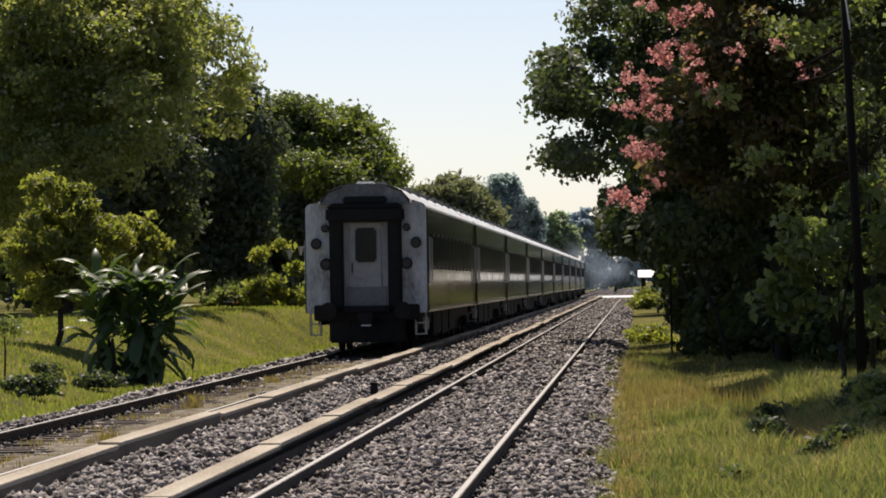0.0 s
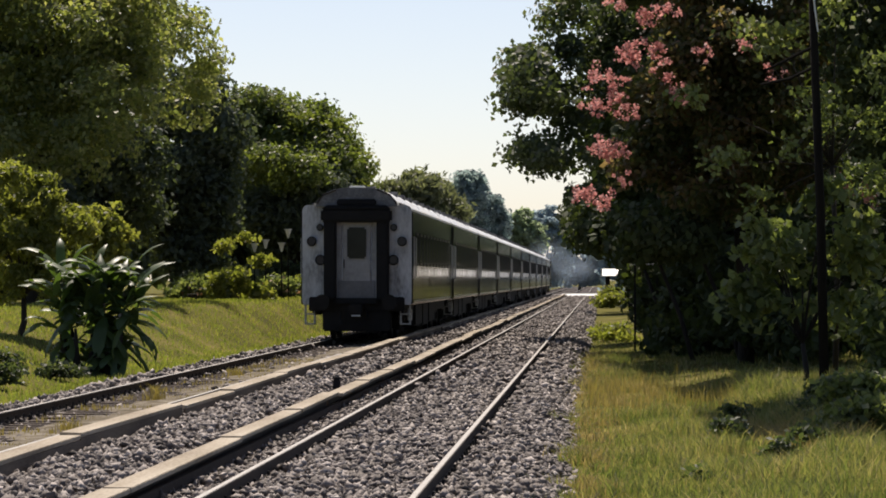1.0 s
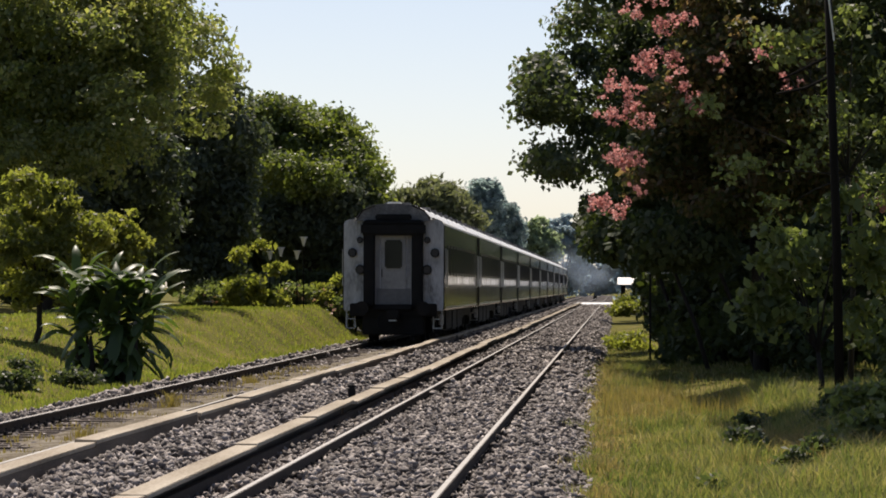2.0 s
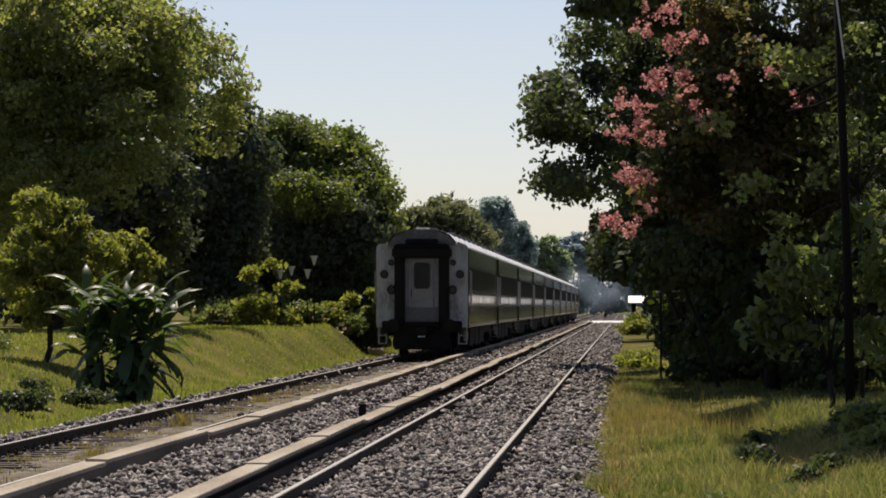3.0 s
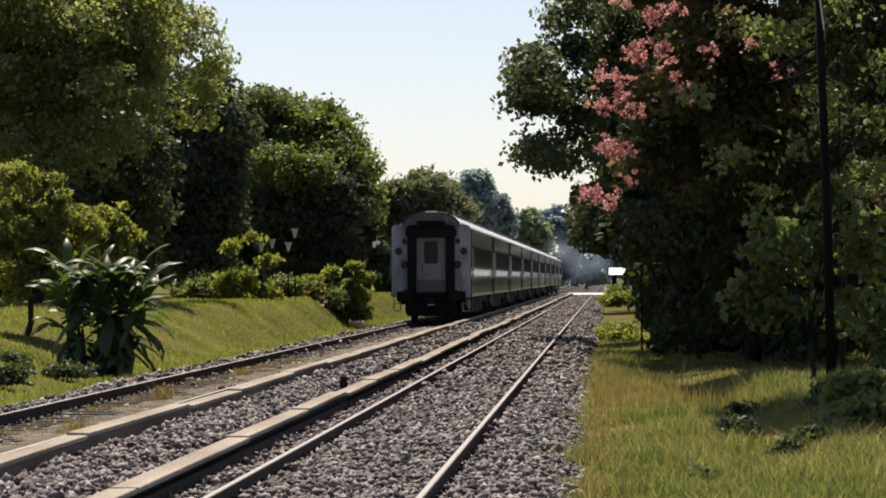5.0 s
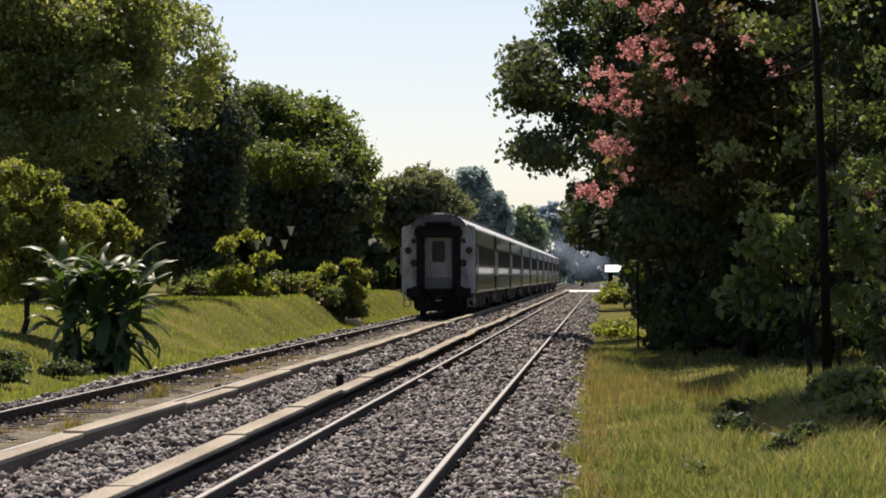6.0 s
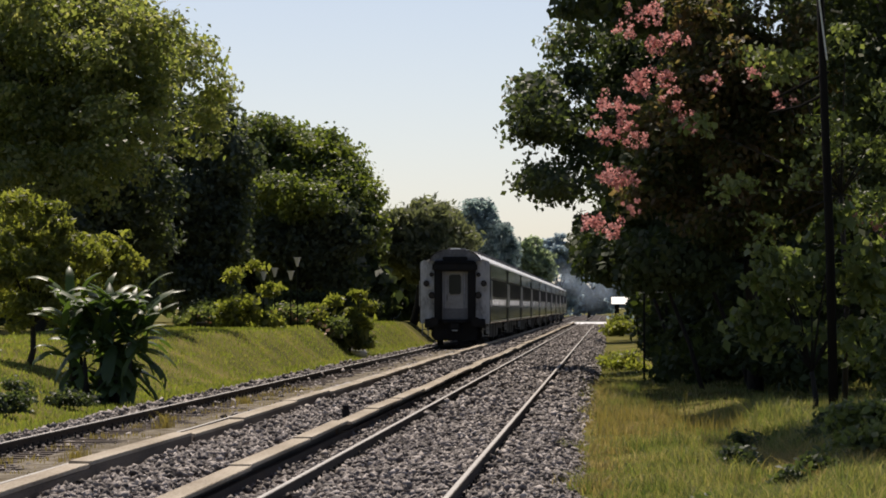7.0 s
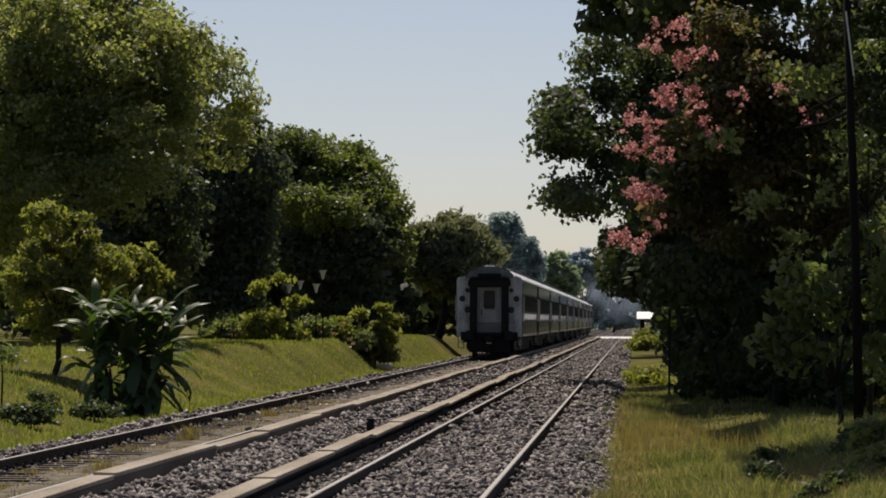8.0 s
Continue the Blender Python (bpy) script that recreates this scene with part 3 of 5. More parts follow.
        tube(bm, [(s * 1.18, -0.02, 1.55), (s * 1.18, -0.12, 1.6), (s * 1.18, -0.12, 2.0), (s * 1.18, -0.02, 2.05)], [0.014] * 4, 6)
        part("grab_rail", bm, M_GREY, root)
        # corner steps
        bm = bmesh.new()
        for zz in (0.42, 0.70):
            box(bm, s * 1.40 - 0.15, s * 1.40 + 0.15, 0.25, 0.65, zz, zz + 0.035, 0.006)
        for yy in (0.25, 0.65):
            box(bm, s * 1.40 - 0.15, s * 1.40 - 0.12, yy - 0.015, yy + 0.015, 0.42, 1.0)
            box(bm, s * 1.40 + 0.12, s * 1.40 + 0.15, yy - 0.015, yy + 0.015, 0.42, 1.0)
        part("steps", bm, M_STEEL, root, "worn steel entrance steps")
        # buffers
        bm = bmesh.new()
        disc(bm, s * 0.98, -0.28, 1.05, 0.09, 0.55, "y", 14)
        disc(bm, s * 0.98, -0.56, 1.05, 0.22, 0.04, "y", 20)
        part("buffer", bm, M_UNDER, root)
    bm = bmesh.new()
    box(bm, -1.40, 1.40, -0.08, 0.2, 0.80, 1.20, 0.03)
    box(bm, -0.20, 0.20, -0.55, 0.1, 0.72, 1.0, 0.04)
    # low dark plate added for the shade under the coach end
    box(bm, -1.0, 1.0, -0.05, 0.4, 0.24, 0.82, 0.04)
    part("buffer_beam", bm, M_UNDER, root, "grimy black buffer beam and coupler, with a plate darkening the space below")
    bm = bmesh.new()
    tube(bm, [(0.3, -0.1, 0.85), (0.33, -0.3, 0.62), (0.2, -0.36, 0.42), (0.06, -0.3, 0.5)], [0.028] * 4, 8)
    part("air_hose", bm, M_BLACK, root)
    bm = bmesh.new()
    tube(bm, [(-0.45, -0.1, 0.8), (-0.47, -0.25, 0.6), (-0.4, -0.3, 0.45)], [0.022] * 3, 8)
    part("air_hose", bm, M_BLACK, root)
    part("coupling_label", boxed(-0.12, 0.14, -0.57, -0.55, 0.66, 0.70), M_WHITE, root, "small pale plate on the coupler")
    # windows and doors along both sides
    for s in (-1, 1):
        for k in range(11):
            yy = 3.3 + k * 2.2
            bm = bmesh.new()
            for q in (-0.68, 0.60):
                box(bm, s * CAR_W - 0.02, s * CAR_W + 0.022, yy + q, yy + q + 0.08, 2.08, 3.02)
            for q in (2.08, 2.94):
                box(bm, s * CAR_W - 0.02, s * CAR_W + 0.020, yy - 0.60, yy + 0.60, q, q + 0.08)
            win = part("window", bm, M_STEELDARK, root)
            bm = bmesh.new()
            box(bm, s * CAR_W - 0.012, s * CAR_W + 0.006, yy - 0.605, yy + 0.605, 2.155, 2.945)
            part("pane", bm, M_GLASS, win)
        for yy in (0.95, CAR_LEN - 0.95):
            bm = bmesh.new()
            box(bm, s * CAR_W - 0.03, s * CAR_W + 0.010, yy - 0.40, yy + 0.40, 1.02, 3.30, 0.02)
            d = part("side_door", bm, M_NAVY, root, "dark blue entrance door")
            bm = bmesh.new()
            box(bm, s * CAR_W - 0.02, s * CAR_W + 0.016, yy - 0.24, yy + 0.24, 2.15, 3.05, 0.02)
            part("door_window", bm, M_GLASS, d)
            for q in (-0.52, 0.52):
                bm = bmesh.new()
                tube(bm, [(s * (CAR_W + 0.005), yy + q, 1.7), (s * (CAR_W + 0.06), yy + q, 1.75), (s * (CAR_W + 0.06), yy + q, 2.85), (s * (CAR_W + 0.005), yy + q, 2.9)], [0.018] * 4, 6)
                part("handrail", bm, M_WHITE, d, "pale upright handrail")
        # dark strips added so the gaps between coaches show as dark lines
        for yy in (0.02, CAR_LEN - 0.16):
            part("seam_strip", boxed(s * CAR_W - 0.03, s * CAR_W + 0.03, yy, yy + 0.14, 1.0, 3.6, 0.01), M_UNDER, root, "dark upright added to draw the seam between coaches")
        bm = bmesh.new()
        box(bm, s * CAR_W - 0.02, s * CAR_W + 0.008, 0.05, CAR_LEN - 0.05, 1.04, 1.10)
        part("sill_line", bm, M_CREAM, root, "thin cream line along the sill")
    # underframe equipment, filled out with dark boxes where shade falls below the coach
    bm = bmesh.new()
    for s in (-1, 1):
        box(bm, s * 1.1 - 0.3, s * 1.1 + 0.3, 6.2, 10.3, 0.32, 0.98, 0.04)
        box(bm, s * 1.1 - 0.3, s * 1.1 + 0.3, 10.9, 14.2, 0.28, 0.98, 0.04)
        box(bm, s * 1.1 - 0.3, s * 1.1 + 0.3, 14.9, 18.6, 0.34, 0.98, 0.04)
        box(bm, s * 1.3 - 0.04, s * 1.3 + 0.04, 0.5, CAR_LEN - 0.5, 0.68, 0.98, 0.01)
    box(bm, -0.95, 0.95, 5.4, 19.2, 0.30, 0.9, 0.04)
    box(bm, -1.2, 1.2, 0.4, CAR_LEN - 0.4, 0.84, 0.99)
    disc(bm, 0.5, 16.0, 0.62, 0.2, 2.0, "y", 14)
    part("underframe", bm, M_UNDER, root, "dirty underframe boxes, filled out to darken the space below")
    bm = boxed(1.35, 1.5, 2.0, 2.35, 0.52, 0.85, 0.02)
    part("pale_box", bm, M_GREY, root, "small pale equipment box")
    bogie(root, 3.4)
    bogie(root, CAR_LEN - 3.4)
    bm = bmesh.new()
    for k in range(6):
        yy = CAR_LEN + 0.02 + k * 0.11
        # nearly body-wide, so black folds stand for the shaded gap
        box(bm, -1.50 + 0.05 * (k % 2), 1.50 - 0.05 * (k % 2), yy, yy + 0.1, 1.1, 3.7)
    part("bellows", bm, M_BLACK, root, "black folded bellows, widened to fill the dark gap to the next coach")
    return root


def locomotive():
    """A diesel hood locomotive that pulls the train, origin on the rail at its rear end."""
    root = tagged(new("diesel_locomotive"), "dark blue diesel locomotive at the head of the train", "locomotive")
    part("frame", boxed(-1.5, 1.5, 0, 17.5, 0.95, 1.35, 0.05), M_UNDER, root)
    part("hood", boxed(-1.15, 1.15, 0.6, 12.2, 1.35, 3.75, 0.18), M_NAVY, root)
    cab = part("cab", boxed(-1.5, 1.5, 12.2, 15.0, 1.35, 4.1, 0.2), M_NAVY, root)
    part("nose", boxed(-1.2, 1.2, 15.0, 17.0, 1.35, 2.7, 0.15), M_NAVY, root)
    for s in (-1, 1):
        part("cab_window", boxed(s * 1.5 - 0.015, s * 1.5 + 0.015, 12.7, 14.5, 2.7, 3.5, 0.005), M_GLASS, cab)
        bm = bmesh.new()
        tube(bm, [(s * 1.42, 0.4, 1.35), (s * 1.42, 0.4, 2.3), (s * 1.42, 12.0, 2.3), (s * 1.42, 12.0, 1.35)], [0.02] * 4, 6)
        part("walkway_rail", bm, M_WHITE, root)
    bm = bmesh.new()
    for yy in (3.0, 5.2):
        disc(bm, 0, yy, 3.85, 0.5, 0.2, "z", 18)
    disc(bm, 0, 8.5, 3.9, 0.18, 0.45, "z", 12)
    part("roof_fans", bm, M_UNDER, root)
    part("fuel_tank", boxed(-1.2, 1.2, 6.6, 10.6, 0.35, 0.95, 0.12), M_UNDER, root)
    bogie(root, 3.2)
    bogie(root, 14.0)
    return root


M_KICK = mottled("kick_plate_grey", [(0.13, 0.13, 0.14), (0.22, 0.22, 0.23)], 1.5, 10, 0.6, bump=0.1)
M_GLASS = mottled("coach_glass", [(0.010, 0.012, 0.014), (0.018, 0.020, 0.022)], 0.8, 8, 0.05, bump=0.01, rough2=0.1)
M_LENS = mottled("lamp_lens", [(0.012, 0.007, 0.007), (0.025, 0.012, 0.012)], 4, 20, 0.3, bump=0.0)
M_STEELDARK = mottled("window_surround", [(0.03, 0.032, 0.035), (0.06, 0.063, 0.068)], 3, 20, 0.4, bump=0.05)
REAR0, SPEED, CARS = 95.0, 10.15, 10
train = [coach()]
train[0].scale = (1, 1, 1.045)
for k in range(1, CARS):
    train.append(copy_thing(train[0], pose(LEFT_TRACK, REAR0 + k * CAR_PITCH, 0)))
train.append(locomotive())
tagged(train[0], "rearmost dark blue coach with a weathered white end and gangway door")


# ---- trees and plants ----
def gz(x, y):
    return float(ground_height(x, y))


BIG = "tall broad tree with sunlit olive-green leaves and deep shade below"
tree("broadleaf_tree", -17.5, 112, gz(-17.5, 112), (-17.3, 112, 9.2, 4.4, 4.4, 3.8), 62000, 0.165, L_TREE, BIG, core=0.66, lobes=90, trunk=0.38, seed=11, small=0.16, clump=0.36, per=34, shell=0.2, extra=[(-13.6, 119, 7.5, 0.9, 1.2, 0.9), (-13.5, 118, 9.0, 0.9, 1.3, 0.8), (-14.3, 119, 10.1, 1.2, 1.6, 0.9), (-13.4, 120, 8.2, 0.5, 0.8, 0.5), (-18.2, 108, 5.4, 2.6, 1.6, 1.4), (-15.6, 108, 5.7, 1.5, 1.4, 0.9), (-14.6, 108, 7.2, 1.3, 1.4, 1.0), (-20.2, 108, 6.5, 1.8, 1.6, 1.6)])
tree("broadleaf_tree", -22.5, 118, gz(-22.5, 118), (-22.5, 118, 8.5, 4.5, 4.5, 6.0), 30000, 0.18, L_TREE, BIG, lobes=26, trunk=0.36, seed=12, small=0.28)
tree("broadleaf_tree", -13.2, 150, gz(-13.2, 150), (-13.0, 150, 7.5, 2.7, 2.8, 1.9), 42000, 0.17, L_CREST, "rounded broad tree with fresh green leaves", core=0.66, lobes=60, trunk=0.3, seed=13, small=0.17, clump=0.36, per=30, shell=0.2, extra=[(-13.4, 145, 6.6, 1.0, 0.9, 0.45), (-11.9, 145, 6.2, 0.9, 0.9, 0.45), (-12.6, 145.5, 5.8, 0.6, 0.8, 0.4), (-15.0, 149, 8.0, 1.2, 1.4, 1.3), (-14.2, 149, 9.0, 0.8, 1.2, 0.7), (-10.9, 149, 6.9, 0.9, 1.4, 0.9), (-10.1, 148, 6.0, 0.7, 1.0, 0.8), (-15.0, 147, 6.2, 1.2, 1.0, 0.9), (-9.7, 147, 4.9, 0.5, 0.8, 0.7)])
tree("broadleaf_tree", -16.3, 138, gz(-16.3, 138), (-16.5, 138, 4.6, 2.4, 1.6, 2.9), 22000, 0.20, L_DENSE, "dense tree with its neighbours' shade put into the leaf colour", lobes=14, trunk=0.24, seed=14, core=0.62, small=0.3, extra=[(-15.8, 138, 8.5, 1.4, 1.3, 1.3), (-14.7, 138, 7.3, 1.1, 1.2, 1.1)])
tree("broadleaf_tree", -12.6, 147, gz(-12.6, 147), (-12.3, 147, 4.3, 2.6, 1.5, 2.2), 20000, 0.21, L_DENSE, "dense tree with its neighbours' shade put into the leaf colour", lobes=14, trunk=0.24, seed=15, core=0.62, small=0.3)
tree("broadleaf_tree", -20.4, 131, gz(-20.4, 131), (-20.2, 131, 4.9, 3.8, 2.2, 4.2), 24000, 0.22, L_DENSE, "dense tree with its neighbours' shade put into the leaf colour", lobes=14, trunk=0.25, seed=16, core=0.62, small=0.3)
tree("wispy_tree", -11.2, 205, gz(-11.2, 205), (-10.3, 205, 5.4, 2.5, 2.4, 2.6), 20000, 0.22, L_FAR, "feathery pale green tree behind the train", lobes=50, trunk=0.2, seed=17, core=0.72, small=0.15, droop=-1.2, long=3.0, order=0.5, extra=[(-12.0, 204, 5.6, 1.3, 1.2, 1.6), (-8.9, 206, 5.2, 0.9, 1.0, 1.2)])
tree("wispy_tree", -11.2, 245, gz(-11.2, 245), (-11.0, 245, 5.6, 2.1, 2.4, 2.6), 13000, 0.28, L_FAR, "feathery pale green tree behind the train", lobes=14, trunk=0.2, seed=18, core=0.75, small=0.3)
tree("conifer_tree", -12.4, 300, gz(-12.4, 300), (-11.1, 300, 7.2, 2.1, 2.2, 4.2), 22000, 0.34, L_BLUE, "tall rounded tree, bluish from haze in its leaf colour", lobes=22, trunk=0.25, seed=19, core=0.84, small=0.24, extra=[(-9.3, 302, 6.2, 1.2, 1.4, 2.6), (-8.6, 303, 6.2, 0.8, 1.0, 1.6)])
tree("broadleaf_tree", -11.6, 520, gz(-11.6, 520), (-11.6, 520, 6.4, 3.6, 3.0, 5.0), 14000, 0.5, L_HAZE, "rounded tree beside the far line, leaf colour paled for haze", lobes=18, trunk=0.22, seed=20, core=0.84, small=0.26)
tree("broadleaf_tree", -8.0, 544, gz(-8, 544), (-8.2, 544, 6.6, 4.8, 3.0, 6.3), 16000, 0.55, L_BLUEHAZE, "large distant tree, leaf colour turned blue-grey for haze", lobes=20, trunk=0.3, seed=22, core=0.84, small=0.26)
tree("broadleaf_tree", -3.8, 640, gz(-3.8, 640), (-3.4, 640, 5.2, 5.0, 3.0, 5.6), 12000, 0.7, L_BLUEHAZE, "far tree at the end of the line, haze in its leaf colour", lobes=16, trunk=0.3, seed=23, core=0.84, small=0.26)
tree("broadleaf_tree", 5, 560, gz(5, 560), (4.5, 560, 6.0, 6.0, 3.0, 6.5), 9000, 0.6, L_BLUEHAZE, "far tree at the end of the line, haze in its leaf colour", lobes=10, trunk=0.3, seed=24)
# light feathery tree at the edge of the lawn
tree("feathery_tree", -13.0, 80, gz(-13.0, 80), (-12.7, 80, 2.6, 1.5, 1.1, 1.45), 14000, 0.085, L_LIGHT, "feathery yellow-green small tree by the lawn", lobes=70, trunk=0.07, seed=25, clump=0.12, per=14, long=2.6, core=0.3, small=0.12, order=0.4, shell=0.4, extra=[(-12.4, 80, 3.9, 0.3, 0.3, 0.25), (-13.2, 80, 4.1, 0.4, 0.4, 0.3), (-11.6, 80, 2.9, 0.35, 0.3, 0.3)])
tree("feathery_tree", -12.8, 92, gz(-12.8, 92), (-12.8, 92, 2.8, 0.7, 0.7, 0.95), 2600, 0.15, L_LIGHT, "bright yellow-green young tree behind the banana plant", lobes=40, trunk=0.06, seed=26, clump=0.14, per=9, core=0.3, small=0.14, order=0.4, shell=0.4)
# right side
tree("overhanging_tree", 2.2, 118, gz(2.2, 118), (2.3, 118, 8.0, 3.3, 4.0, 5.2), 56000, 0.19, L_DARK, "tall dark tree that leans over the track", lobes=70, trunk=0.36, seed=31, small=0.15, core=0.78, extra=[(-2.3, 114, 8.2, 0.5, 4.0, 0.75), (-2.55, 114, 7.5, 0.45, 0.8, 0.5), (-1.8, 114, 7.5, 0.5, 4.0, 0.4), (-2.2, 114, 5.85, 0.42, 3.5, 0.22), (-2.6, 114, 5.45, 0.35, 0.6, 0.25), (-1.6, 114, 5.5, 0.4, 4.0, 0.3), (-1.2, 115, 9.9, 0.7, 1.2, 1.0), (-0.9, 115, 8.4, 0.7, 1.2, 1.0), (0.3, 115, 4.2, 0.6, 1.0, 0.8), (-0.7, 115, 6.4, 0.7, 1.0, 0.9), (0.9, 115, 3.2, 0.8, 1.2, 1.0)])
tree("shade_tree", 3.2, 108, gz(3.2, 108), (4.5, 108, 3.2, 3.4, 2.4, 3.6), 13000, 0.23, L_SHADE, "dense shrubby tree, leaf colour darkened for deep shade", lobes=14, trunk=0.2, seed=32)
tree("shade_tree", 7.5, 105, gz(7.5, 105), (7.6, 104, 4.8, 3.4, 2.2, 5.2), 12000, 0.23, L_SHADE, "dense shrubby tree, leaf colour darkened for deep shade", lobes=14, trunk=0.2, seed=33)
tree("shade_tree", 3.4, 140, gz(3.4, 140), (3.8, 140, 3.0, 2.6, 2.4, 3.0), 7500, 0.26, L_SHADE, "dense shrubby tree, leaf colour darkened for deep shade", lobes=12, trunk=0.2, seed=34)


def blossom_tree():
    """A flowering tree with rusty leaves and pink panicles at the ends of its boughs."""
    x, y = 3.3, 82.0
    root = tree("blossom_tree", x, y, gz(x, y), (2.95, 80.5, 5.7, 2.2, 2.0, 3.3), 40000, 0.14, L_RUST, "flowering tree with rusty leaves and pink blossom", lobes=80, trunk=0.16, seed=41, clump=0.24, core=0.5, small=0.15, shell=0.2)
    rng = np.random.default_rng(42)
    spots = [(-0.39, 3.6, 0.2), (-0.2, 3.66, 0.16), (0.1, 3.45, 0.2), (-0.05, 4.6, 0.2), (0.18, 4.5, 0.16), (0.36, 4.52, 0.2), (-0.12, 5.5, 0.2), (0.16, 5.6, 0.24), (0.58, 5.4, 0.2), (0.04, 6.2, 0.2), (0.35, 6.0, 0.16), (0.6, 6.66, 0.24), (0.85, 6.9, 0.24), (1.2, 6.6, 0.2), (1.08, 7.5, 0.22), (1.44, 7.57, 0.18), (0.36, 7.76, 0.2), (0.85, 8.2, 0.22), (1.56, 6.0, 0.18), (1.75, 5.65, 0.14), (2.2, 6.7, 0.14), (3.1, 6.9, 0.14), (3.7, 6.2, 0.14), (5.7, 3.6, 0.18), (5.3, 3.9, 0.12), (0.5, 3.9, 0.12)]
    for sx, sz, r in spots:
        m = int(820 * r)
        hubs = rng.normal(size=(9, 3)) * np.array([r * 0.8, 0.25, r * 0.6])
        c = hubs[rng.integers(0, 9, m)] + rng.normal(size=(m, 3)) * np.array([r * 0.22, 0.1, r * 0.2]) + np.array([sx, 77.9, sz])
        mesh_of("blossom", leaf_quads(c - np.array([x, y, gz(x, y)]), 0.068, rng, 0.0, 1.0), 4, L_PINK, root, "pink flower cluster")


blossom_tree()
# added tree; sprays placed to fit the view as sunlit patches before the crown
tree("lit_spray_tree", 4.3, 66.5, gz(4.3, 66.5), (4.2, 66.5, 4.6, 0.4, 0.3, 0.4), 1500, 0.12, L_MID, "slender tree added so its olive sprays stand for sunlit leaf patches", lobes=2, trunk=0.05, seed=49, clump=0.2, per=9, core=0.5, order=0.6, extra=[(3.35, 66.0, 6.1, 0.45, 0.4, 0.25), (2.75, 66.0, 6.3, 0.35, 0.3, 0.2), (3.8, 66.0, 5.0, 0.4, 0.35, 0.3), (3.65, 66.0, 4.1, 0.4, 0.35, 0.3), (4.8, 66.0, 3.6, 0.45, 0.4, 0.35), (1.65, 66.5, 5.1, 0.22, 0.2, 0.16), (5.2, 66.0, 5.5, 0.45, 0.4, 0.4), (4.9, 66.0, 4.6, 0.35, 0.3, 0.3), (2.4, 66.5, 3.9, 0.3, 0.3, 0.25), (3.0, 66.5, 3.2, 0.35, 0.3, 0.25), (4.3, 66.0, 6.6, 0.35, 0.3, 0.25)])
tree("broadleaf_tree", 7.0, 76, gz(7, 76), (6.6, 76, 6.4, 2.4, 2.0, 3.2), 16000, 0.15, L_SHADE, "dark leafy tree behind the pole", lobes=60, trunk=0.16, seed=43, clump=0.25, small=0.16)
tree("large_leaved_shrub", 3.6, 64.5, gz(3.6, 64.5), (3.6, 64.5, 1.85, 1.6, 0.9, 1.5), 1700, 0.19, L_MID, "loose shrub with large pale green leaves", "shrub", lobes=16, trunk=0.05, seed=44, clump=0.16, per=9, core=0.1, small=0.2, order=0.3)
tree("large_leaved_shrub", 5.6, 63, gz(5.6, 63), (5.4, 63, 0.9, 0.7, 0.6, 0.75), 2600, 0.15, L_MID, "loose shrub with large pale green leaves", "shrub", lobes=8, trunk=0.04, seed=45, clump=0.22, per=9, core=0.35, small=0.36, order=0.3)
tree("low_shrub", 3.4, 44, gz(3.4, 44), (3.35, 44, 0.08, 1.05, 0.6, 0.40), 4200, 0.10, L_MID, "low leafy weed clump in the grass", "shrub", lobes=8, trunk=0.02, seed=46, clump=0.14, per=10, core=0.35, small=0.36, order=0.3)
tree("low_shrub", 0.3, 119, gz(0.3, 119), (0.45, 119, -0.05, 0.65, 1.2, 0.26), 2500, 0.12, L_LIGHT, "yellow-green weed bush beside the ballast", "shrub", lobes=6, trunk=0.03, seed=47, clump=0.2, per=10, core=0.35, small=0.36, order=0.3)
tree("low_shrub", 0.6, 255, gz(0.6, 255), (0.7, 255, 0.4, 1.1, 2.0, 0.7), 2500, 0.2, L_LIGHT, "yellow-green weed bush beside the ballast", "shrub", lobes=6, trunk=0.03, seed=48, clump=0.25, per=10, core=0.35, small=0.36, order=0.3)
# nearer crowns added mostly above view for shade; tree row towards the crossing
tree("broadleaf_tree", 8.3, 66, gz(8.3, 66), (5.6, 61, 10.6, 2.6, 5.0, 1.6), 16000, 0.15, L_DARK, "tall tree added so its high crown shades what lies below", lobes=16, trunk=0.24, seed=71, clump=0.32)
# long thin crowns placed only to throw shadow patches on the grass
tree("broadleaf_tree", 9.4, 61, gz(9.4, 61), (1.3, 56.2, 10.8, 0.75, 6.5, 0.7), 30000, 0.26, L_TREE, "tall tree added so its high crown shades what lies below", lobes=14, trunk=0.24, seed=73, clump=0.25, core=0.95, small=0.3, shell=0.3)
tree("broadleaf_tree", 9.8, 79, gz(9.8, 79), (0.7, 72.0, 10.8, 1.05, 5.2, 0.8), 34000, 0.28, L_TREE, "tall tree added so its high crown shades what lies below", lobes=14, trunk=0.24, seed=74, clump=0.25, core=0.95, small=0.3, shell=0.3)
tree("broadleaf_tree", 9.6, 71, gz(9.6, 71), (3.9, 69.5, 11.0, 1.6, 4.0, 0.8), 600, 0.30, L_DARK, "tall tree added so its high crown shades what lies below", lobes=14, trunk=0.2, seed=75, clump=0.25, core=0.95, small=0.3)
tree("broadleaf_tree", 10.2, 80, gz(10.2, 80), (6.2, 79, 11.2, 2.1, 4.5, 0.8), 1400, 0.30, L_DARK, "tall tree added so its high crown shades what lies below", lobes=14, trunk=0.2, seed=76, clump=0.25, core=0.95, small=0.3)
tree("broadleaf_tree", 10.0, 86, gz(10.0, 86), (3.7, 82.5, 11.2, 1.5, 1.4, 0.6), 2600, 0.24, L_DARK, "tall tree added so its high crown shades what lies below", lobes=12, trunk=0.2, seed=77, clump=0.25, core=0.95, small=0.3)
